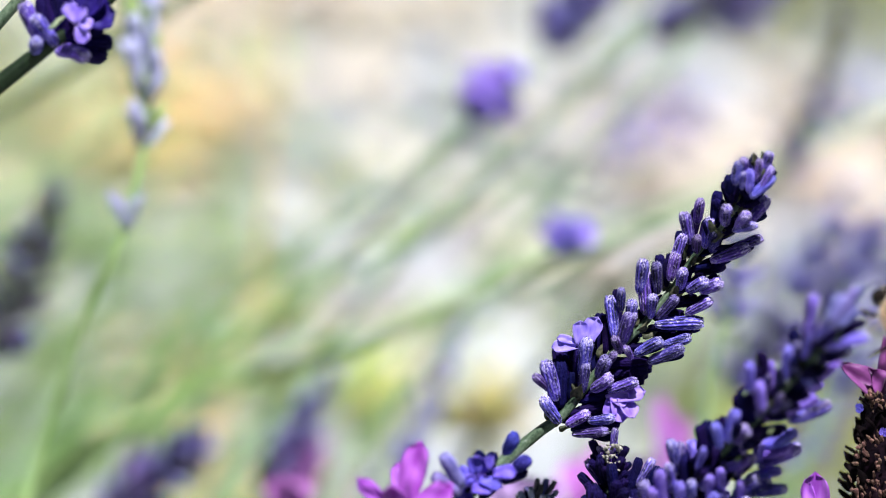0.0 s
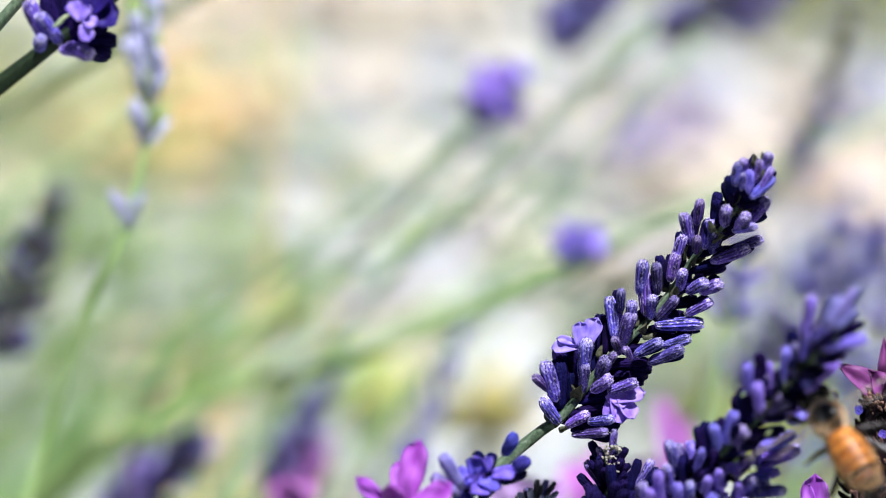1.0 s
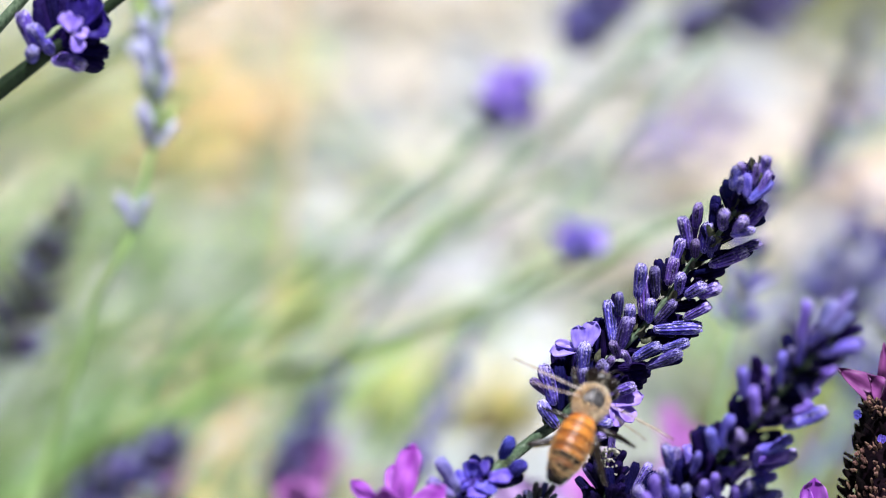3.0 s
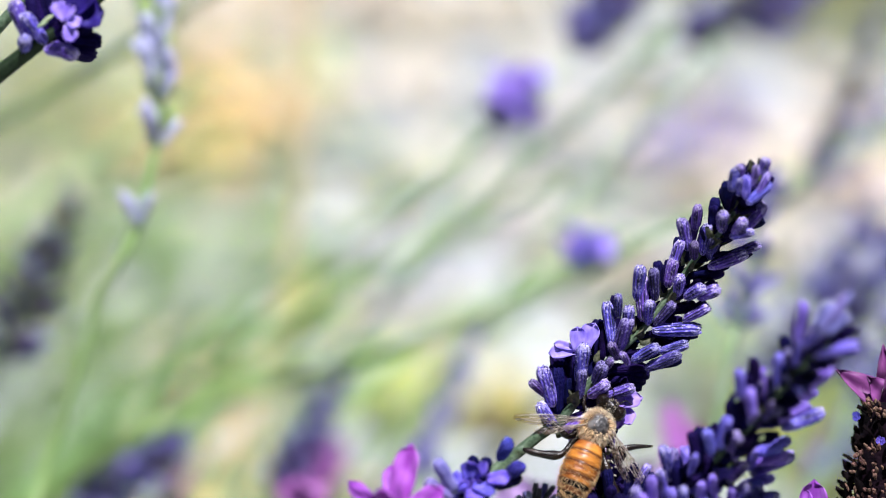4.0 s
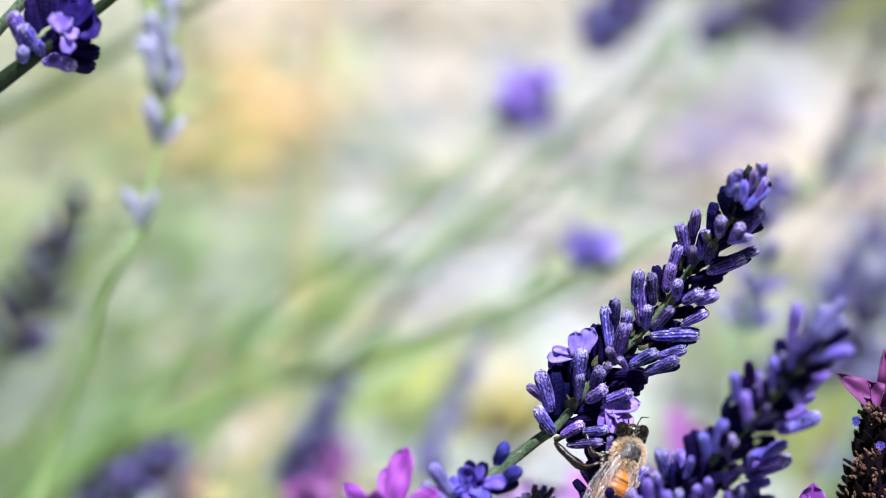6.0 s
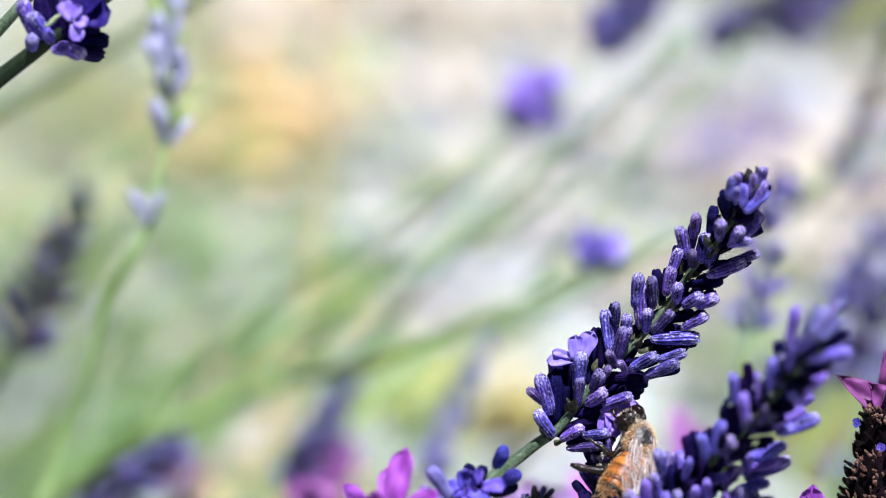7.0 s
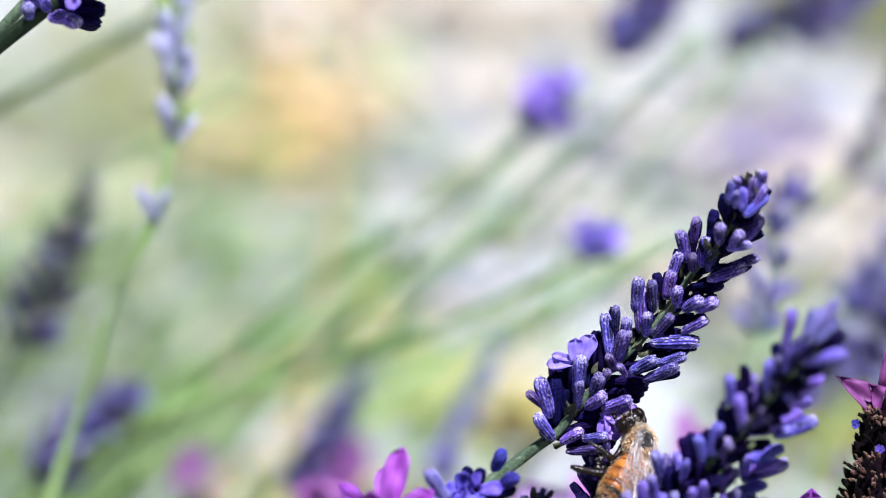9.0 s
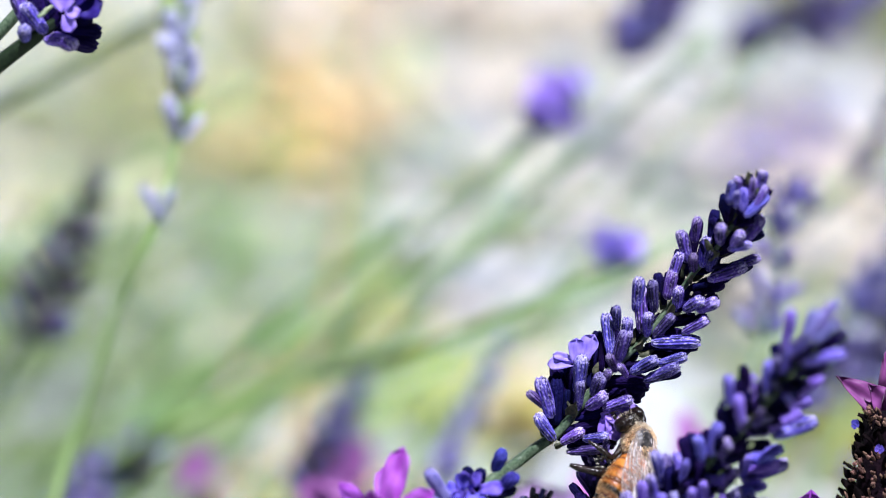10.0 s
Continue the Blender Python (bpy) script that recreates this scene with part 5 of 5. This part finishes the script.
def honey_bee():
    rng = random.Random(77)
    bee = thing("honey_bee", (0, 0, 0), "amber and black banded honey bee with tan fur and clear wings", "bee")
    bm = bmesh.new()
    ball(bm, (0, 0, 0), (1.82, 2.15, 1.72), 24, 0.05)
    thorax = part("thorax", bm, bee, None, "dark shell with a ring of tan fur", THORAX)
    part("fur", fur((0, 0, 0), (1.80, 2.12, 1.70), 5200, 0.58, rng, lambda d: not (d.z > 0.74 and d.y > -0.35) or rng.random() < 0.012), thorax, None, "dense tan fur", FUR)
    bm = bmesh.new()
    ball(bm, (0, 2.95, 0), (1.6, 0.9, 1.4), 20, 0.06, 3)
    head = part("head", bm, bee, None, "dark head with tan hairs", CHITIN)
    for s in (-1, 1):
        bm = bmesh.new()
        ball(bm, (1.25 * s, 2.95, 0.25), (0.80, 0.92, 1.25), 18)
        part("eye", bm, head, None, "glossy brown-black compound eye", EYE_SHELL)
        part("antenna", limb(((0.45 * s, 3.6, 0.4), (0.7 * s, 4.2, 0.8), (0.9 * s, 4.6, 0.7), (1.5 * s, 4.8, 0.2), (2.0 * s, 5.0, -0.4)), 0.075, 0.06), head, None, "", CHITIN)
    part("fur", fur((0, 2.95, 0), (1.55, 0.88, 1.35), 240, 0.36, rng, lambda d: abs(d.x) < 0.42), head, None, "tan hairs", FUR)
    # abdomen: a core that turns at the waist, with six plates, each with a dark hind edge, under it
    waist = Vector((0, -1.7, -0.1)) * BMM

    def profile(f):
        return 2.12 * (math.sin(math.pi * (0.15 + 0.77 * f ** 0.85)) ** 0.62)

    def ring_shell(f0, f1, grow):
        shell = bmesh.new()
        rings = []
        for j in range(7):
            f = min(0.995, f0 + (f1 - f0) * j / 6)
            r = profile(f) * (1 + 0.02 * j / 6) * grow
            y, z = -2.0 - 8.1 * f, -0.15 - 1.2 * f * f
            rings.append([shell.verts.new(Vector((r * math.cos(a), y, z + 0.88 * r * math.sin(a))) * BMM - waist) for a in (2 * math.pi * q / 28 for q in range(28))])
        for r0, r1 in zip(rings, rings[1:]):
            for q in range(28):
                shell.faces.new((r0[q], r0[(q + 1) % 28], r1[(q + 1) % 28], r1[q]))
        shell.faces.new(rings[0])
        shell.faces.new(rings[-1])
        return shell

    abdomen = part("abdomen", ring_shell(0.0, 0.98, 0.93), bee, Matrix.Translation(waist), "amber abdomen with dark bands", CHITIN)
    cuts = (0, 0.17, 0.35, 0.53, 0.70, 0.85, 1.0)
    for i in range(6):
        edge = (0.010, 0.014, 0.024, 0.07, 0.06, 0.04)[i]
        part("plate", ring_shell(cuts[i], cuts[i + 1] - edge, 1.0), abdomen, None, "", (AMBER, AMBER, AMBER, AMBER, AMBER_DARK, CHITIN)[i])
        part("band", ring_shell(cuts[i + 1] - edge - 0.004, cuts[i + 1] + 0.012, 1.012), abdomen, None, "", AMBER_DARK if i < 3 else CHITIN)
    back = Matrix.Translation(-waist)
    part("hair", fur((0, -5.6, -0.4), (2.08, 3.8, 1.88), 4200, 0.40, rng, lambda d: d.z < 0.45 or d.y > 0.6 or rng.random() < 0.45, 1.4), abdomen, back, "short tan hairs", CREAM_FUR)
    for f in (0.18, 0.36, 0.54, 0.71, 0.86):
        y, r = -2.0 - 8.1 * f, profile(f)
        part("hair_band", fur((0, y, -0.15 - 1.2 * f * f), (r * 1.0, 0.25, r * 0.88), 300, 0.24, rng, lambda d: abs(d.y) < 0.6, 1.6), abdomen, back, "cream hair band", CREAM_FUR)
    legs = []
    for name, s, pts in LEGS:
        leg = part(name, limb(pts, *THICK[name]), bee, None, "", CHITIN)
        part("hair", bristles(pts, 0.4 if name == "hind_leg" else 0.28, 60, rng, 0.2), leg, None, "short pale bristles", FUR)
        legs.append((leg, name, s, Vector(pts[0]) * BMM))
    wings = []
    for s in (-1, 1):
        for name, ln, w in (("forewing", 8.8, 3.0), ("hindwing", 6.2, 2.1)):
            wg = part(name, wing_mesh(ln, w, -s), bee, None, "clear veined wing", WING)
            part("vein", vein_mesh(ln, w, -s), wg, None, "", VEIN)
            wings.append((wg, s, name))
    return bee, wings, head, abdomen, legs


BEE, WINGS, BEE_HEAD, BEE_TAIL, BEE_LEGS = honey_bee()


# ---- what moves ----
def sway(ob, rows):
    """Wind: (seconds, mm to the right, mm up, degrees of lean) from where the thing was built."""
    home = ob.location.copy()
    walk(ob, [(r[0], Matrix.Translation(home + RIGHT * (r[1] * MM) + UP * (r[2] * MM)) @ Matrix.Rotation(radians(r[3] if len(r) > 3 else 0), 4, BACK)) for r in rows])


def drift(ob, k, slower, rows=((0, 0, 0), (10, 0, 0))):
    """Wind that also carries a head slowly to the left, as much as makes up for slower times its distance."""
    times = sorted({t for t, _ in GLIDE} | {r[0] for r in rows})
    g = np.interp(times, [a for a, _ in GLIDE], [b for _, b in GLIDE])
    x = np.interp(times, [r[0] for r in rows], [r[1] for r in rows])
    y = np.interp(times, [r[0] for r in rows], [r[2] for r in rows])
    sway(ob, [(t, float(a * k / slower - SLIDE * 1000 * b * (k / slower - 1)), float(c * k / slower)) for t, a, b, c in zip(times, x, g, y)])


# seconds, grid place, distance, heading from upright, pitch, roll
FLIGHT = ((0, 1592, 560, .925, -20, -32, 0), (0.2, 1582, 572, .925, -20, -32, 0), (0.4, 1565, 615, .925, -22, -32, 0), (0.6, 1532, 695, .925, -26, -32, 0), (0.8, 1470, 755, .925, -34, -32, 0), (1.0, 1465, 742, .925, -30, -32, 0),
          (1.2, 1414, 751, .925, -30, -32, 0), (1.4, 1366, 744, .925, -3, -32, 0), (1.6, 1342, 762, .925, 22, -32, 0), (1.8, 1315, 764, .925, 23, -32, 0), (2.0, 1308, 760, .925, 22, -32, 0), (2.2, 1253, 755, .925, 31, -32, 0),
          (2.4, 1172, 731, .925, 37, -32, 0), (2.6, 1108, 722, .925, 34, -32, 0), (2.7, 1084, 715, .935, 32, -30, 0), (3.2, 1040, 722, .965, 24, -22, 0), (3.8, 1034, 742, .990, 18, -16, -5), (4.0, 1056, 757, .990, 22, -16, 0), (4.2, 1060, 777, .990, 28, -16, 0),
          (4.4, 1070, 788, .990, 38, -16, 0), (4.6, 1084, 795, .990, 38, -16, 0), (4.8, 1086, 803, .990, 34, -16, 0), (5.0, 1090, 811, .990, 30, -16, 0), (5.5, 1096, 820, .990, 22, -16, 0), (5.7, 1101, 817, .990, 20, -16, 0),
          (6.2, 1118, 798, .990, 14, -16, 12), (6.8, 1129, 778, .990, 4, -14, 24), (7.5, 1131, 782, .990, 4, -14, 24), (8.0, 1131, 785, .990, 4, -14, 24), (9.0, 1131, 784, .990, 4, -14, 24), (10, 1130, 783, .990, 4, -14, 24))
# seconds, turn of the head and of the abdomen on the thorax
TWIST = ((0, 0, 0), (3.6, 0, 0), (3.9, -19, 0), (4.3, -6, -4), (4.6, 2, -4), (5.5, 2, -8), (6.0, 8, -10), (6.8, 34, -38), (10, 34, -38))
# seconds, how far each wing is turned back from straight ahead: left, right, and its lift
FOLD = ((0, 82, 82, 20), (0.3, 95, 95, -15), (0.6, 80, 80, 25), (0.9, 98, 98, -15), (1.2, 84, 84, 25), (1.5, 96, 96, -15), (1.8, 82, 82, 25), (2.1, 98, 98, -10), (2.4, 84, 84, 25), (2.7, 96, 96, -10), (3.3, 84, 84, 20),
        (3.8, 104, 110, 5), (4.2, 115, 140, 0), (4.5, 141, 156, 2), (5.0, 150, 160, 4), (5.7, 156, 164, 4), (6.8, 168, 182, 20), (10, 168, 182, 20))
# seconds, turn of each leg about its hip
STEPS = {("foreleg", -1): ((0, 25), (3.6, 20), (4.3, 0), (10, 0)), ("foreleg", 1): ((0, -25), (3.6, -20), (4.3, 0), (10, 0)),
         ("middle_leg", -1): ((0, 50), (3.4, 50), (3.8, 35), (4.4, 0), (5.0, -8), (5.5, -22), (6.8, 10), (10, 10)), ("middle_leg", 1): ((0, -50), (3.4, -20), (3.8, 0), (4.1, -10), (4.5, -72), (10, -75)),
         ("hind_leg", -1): ((0, 75), (3.4, 75), (3.8, 66), (4.4, 12), (5.0, 2), (5.5, 0), (6.8, 28), (10, 26)), ("hind_leg", 1): ((0, -15), (3.4, -10), (3.8, 0), (4.4, -22), (10, -30))}


def motions():
    sway(MAIN, ((0, 0, 0, 0), (0.5, 0.02, -0.01, 0.02), (1, 0.05, 0.04, 0.07), (1.5, 0.08, 0.01, 0.21), (2, 0.04, 0.06, 0.14), (2.5, 0.04, -0.05, 0.27), (4, -0.02, -0.18, 0.35), (4.5, -0.22, -0.56, 0.31), (5, -0.19, -0.64, 0.44), (5.5, -0.14, -0.51, 0.47), (7, 0.01, -0.83, 0.59), (7.5, 0.07, -1.08, 0.63), (8, 0.1, -1.13, 0.63), (8.5, 0.09, -1.04, 0.59), (9, 0.2, -1, 0.72), (9.5, 0.33, -0.95, 0.76), (10, 0.4, -0.92, 0.83)))
    sway(CONE_RIGHT, ((0, 0, 0), (1, -0.05, 0), (2, -0.09, -0.02), (2.5, -0.09, -0.05), (4, -0.22, -0.01), (4.5, -0.27, -0.15), (5, -0.27, -0.18), (5.5, -0.22, -0.18), (7, 0.01, -0.13), (8, 0.02, -0.08), (9, 0.03, 0.19), (10, 0.04, 0.37)))
    sway(SECOND, ((0, 0, 0), (1, -0.04, 0.03), (2, -0.05, 0.08), (2.5, -0.04, -0.01), (4, -0.2, -0.02), (4.5, -0.32, -0.2), (5, -0.36, -0.22), (5.5, -0.36, -0.15), (7, -0.28, -0.06), (7.5, -0.28, -0.08), (8, -0.24, -0.1), (8.5, -0.2, -0.04), (9, -0.14, 0.07), (9.5, -0.02, 0.14), (10, 0, 0.18)))
    sway(BRACTS_FRONT, ((0, 0, 0), (0.5, -0.01, 0.14), (1, 0.09, 0.19), (1.5, -0.01, 0.02), (2, -0.1, 0.07), (2.5, -0.07, 0.02), (4, -0.14, -0.07), (4.5, -0.26, -0.25), (5, -0.29, -0.23), (5.5, -0.38, -0.2), (7, -0.1, -0.31), (7.5, -0.11, -0.29), (8, -0.08, -0.27), (8.5, -0.17, -0.15), (9, -0.01, -0.13), (9.5, 0.12, -0.11), (10, 0.19, -0.11)))
    sway(CORNER, ((0, 0, -0), (0.5, 0.56, 0.01), (1, 0.53, 0.27), (1.5, -0.21, 0.39), (2, -0.21, -0.14), (2.5, -0.07, -1.5), (4, -1.32, 0.28), (4.5, -0.44, -0.74), (5, -0.66, -2.89), (5.5, -1.94, -2.25), (7, -0.47, 0.34), (7.5, -2.18, -1.28), (8, -2.3, -0.76), (8.5, -0.96, 1.87), (9, -1.09, 4.17), (9.5, -1.97, 3.63), (10, -1.53, 1.4)))
    sway(LEFT_PALE, ((0, -0, 0), (0.5, -0.22, 0.16), (1, -0.2, 0.18), (1.5, -0.04, 0.2), (2, -0.31, 0.22), (2.5, -0.34, -0.3), (4, -0.23, 0.28), (4.5, -0.42, 0.02), (5, -0.62, 0.16), (5.5, -0.76, 0.57), (7, -0.24, 0.47), (7.5, -0.37, 0.74), (8, -0.28, 0.6), (8.5, -0.46, 0.75), (9, -0.49, 0.88), (9.5, -0.43, 0.88), (10, -0.23, 1)))
    sway(SHOOTS[0], ((0, 0, 0), (2.5, 0, 0), (4.5, 0, 0.8), (7.5, 0, 4.5), (9, 0, 6.5), (10, 0, 7)))
    drift(TUFT_LEFT, 1.65, 1.48)
    drift(LOW_DARK, 1.58, 1.28)
    drift(TUFT_MAUVE, 1.75, 1.42)
    drift(LIME_SHOOT, 2.5, 1.6)
    drift(OCHRE_SHOOT, 2.2, 1.35)
    drift(LOW_THIN, 1.5, 1.36)
    drift(TUFT_PINK, 1.4, 1.2)
    drift(TUFT_LILAC, 1.35, 1.15)
    drift(TUFT_PINK_LOW, 1.4, 1.15)
    drift(LEFT_DARK, 1.48, 1.28, ((0, 0, 0), (0.5, -0.09, 0.13), (1, -0.22, -0.02), (1.5, 0.2, -0.44), (2, 0.03, -1), (2.5, 0.25, -0.88), (4, -0.24, -0.93), (4.5, -0.32, -0.94), (5, -0.26, -0.55), (5.5, -0.56, -0.44), (7, -0.25, 0.16), (7.5, 0.02, -0.68), (8, -0.59, 0.24), (8.5, -0.39, 0.76), (9, -0.87, 0.71), (9.5, -0.84, 1.62), (10, -0.24, 1.86)))
    sway(BALL_B, ((0, 0, -0), (0.5, 0.11, -1.14), (1, 1.1, -1.34), (1.5, 1.32, -1.24), (2, -0.18, -0.37), (2.5, -0.65, 0.06), (4, 0.19, -1.47), (4.5, -0.11, -1.4), (5, -0.42, -1.33), (5.5, -0.85, -1.23), (7, -0.48, -1.05), (7.5, 0.05, -1.58), (8, 0.96, -1.33), (8.5, 0.32, -0.31), (9, -2.61, 1.05), (9.5, -1.91, 1.15), (10, 0.08, -0.16)))
    drift(LOW_LEFT, 1.5, 1.2, ((0, 0, 0), (0.7, 0, 0), (1.4, -0.5, -0.3), (2.1, -3.1, 1.2), (2.7, -4.7, 0.4), (3.8, -4.9, -0), (4.4, -5.5, 0.6), (5, -6, -0.6), (5.6, -6.3, -1.7), (6.8, -5.3, -0.3), (7.4, -7.7, -1.8), (8, -13.5, -3.8), (8.4, -15.1, 0.5), (8.8, -15, 6.8), (9.2, -12.8, 7.3), (9.8, -10.5, 1.1), (10, -11, -0.4)))
    walk(BEE, [(t, Matrix.Translation(spot(u, v, k, t)) @ view(t).to_3x3().to_4x4() @ pose(0, 0, 0, 0, 0, -h) @ pose(0, 0, 0, p, r, 0)) for t, u, v, k, h, p, r in FLIGHT])
    for piece, place, which in ((BEE_HEAD, Vector((0, 0.7, 0)) * BMM, 1), (BEE_TAIL, Vector((0, 0, 0)), 2)):
        home = piece.matrix_basis.copy()
        walk(piece, [(r[0], Matrix.Translation(place) @ home @ Matrix.Rotation(radians(r[which]), 4, "Z") @ Matrix.Translation(-place)) for r in TWIST])
    for leg, name, side, hip in BEE_LEGS:
        walk(leg, [(t, Matrix.Translation(hip) @ Matrix.Rotation(radians(a), 4, "Z") @ Matrix.Translation(-hip)) for t, a in STEPS[name, side]])
    for wing, side, name in WINGS:
        root = Vector((1.35 * side, 0.35 if name == "forewing" else -0.35, 1.25 if name == "forewing" else 1.1)) * BMM
        rows = []
        for t, left, right, lift in FOLD:
            turn = (left if side < 0 else right) + (0 if name == "forewing" else 9)
            rows.append((t, Matrix.Translation(root) @ pose(0, 0, 0, 0, 0, -turn * side) @ pose(0, 0, 0, lift * 0.6, (116 if t < 3.5 else 96 if t < 3.9 else 45 if t < 4.3 else 14 if t < 6 else -22) * side, 0)))
        walk(wing, rows)


motions()
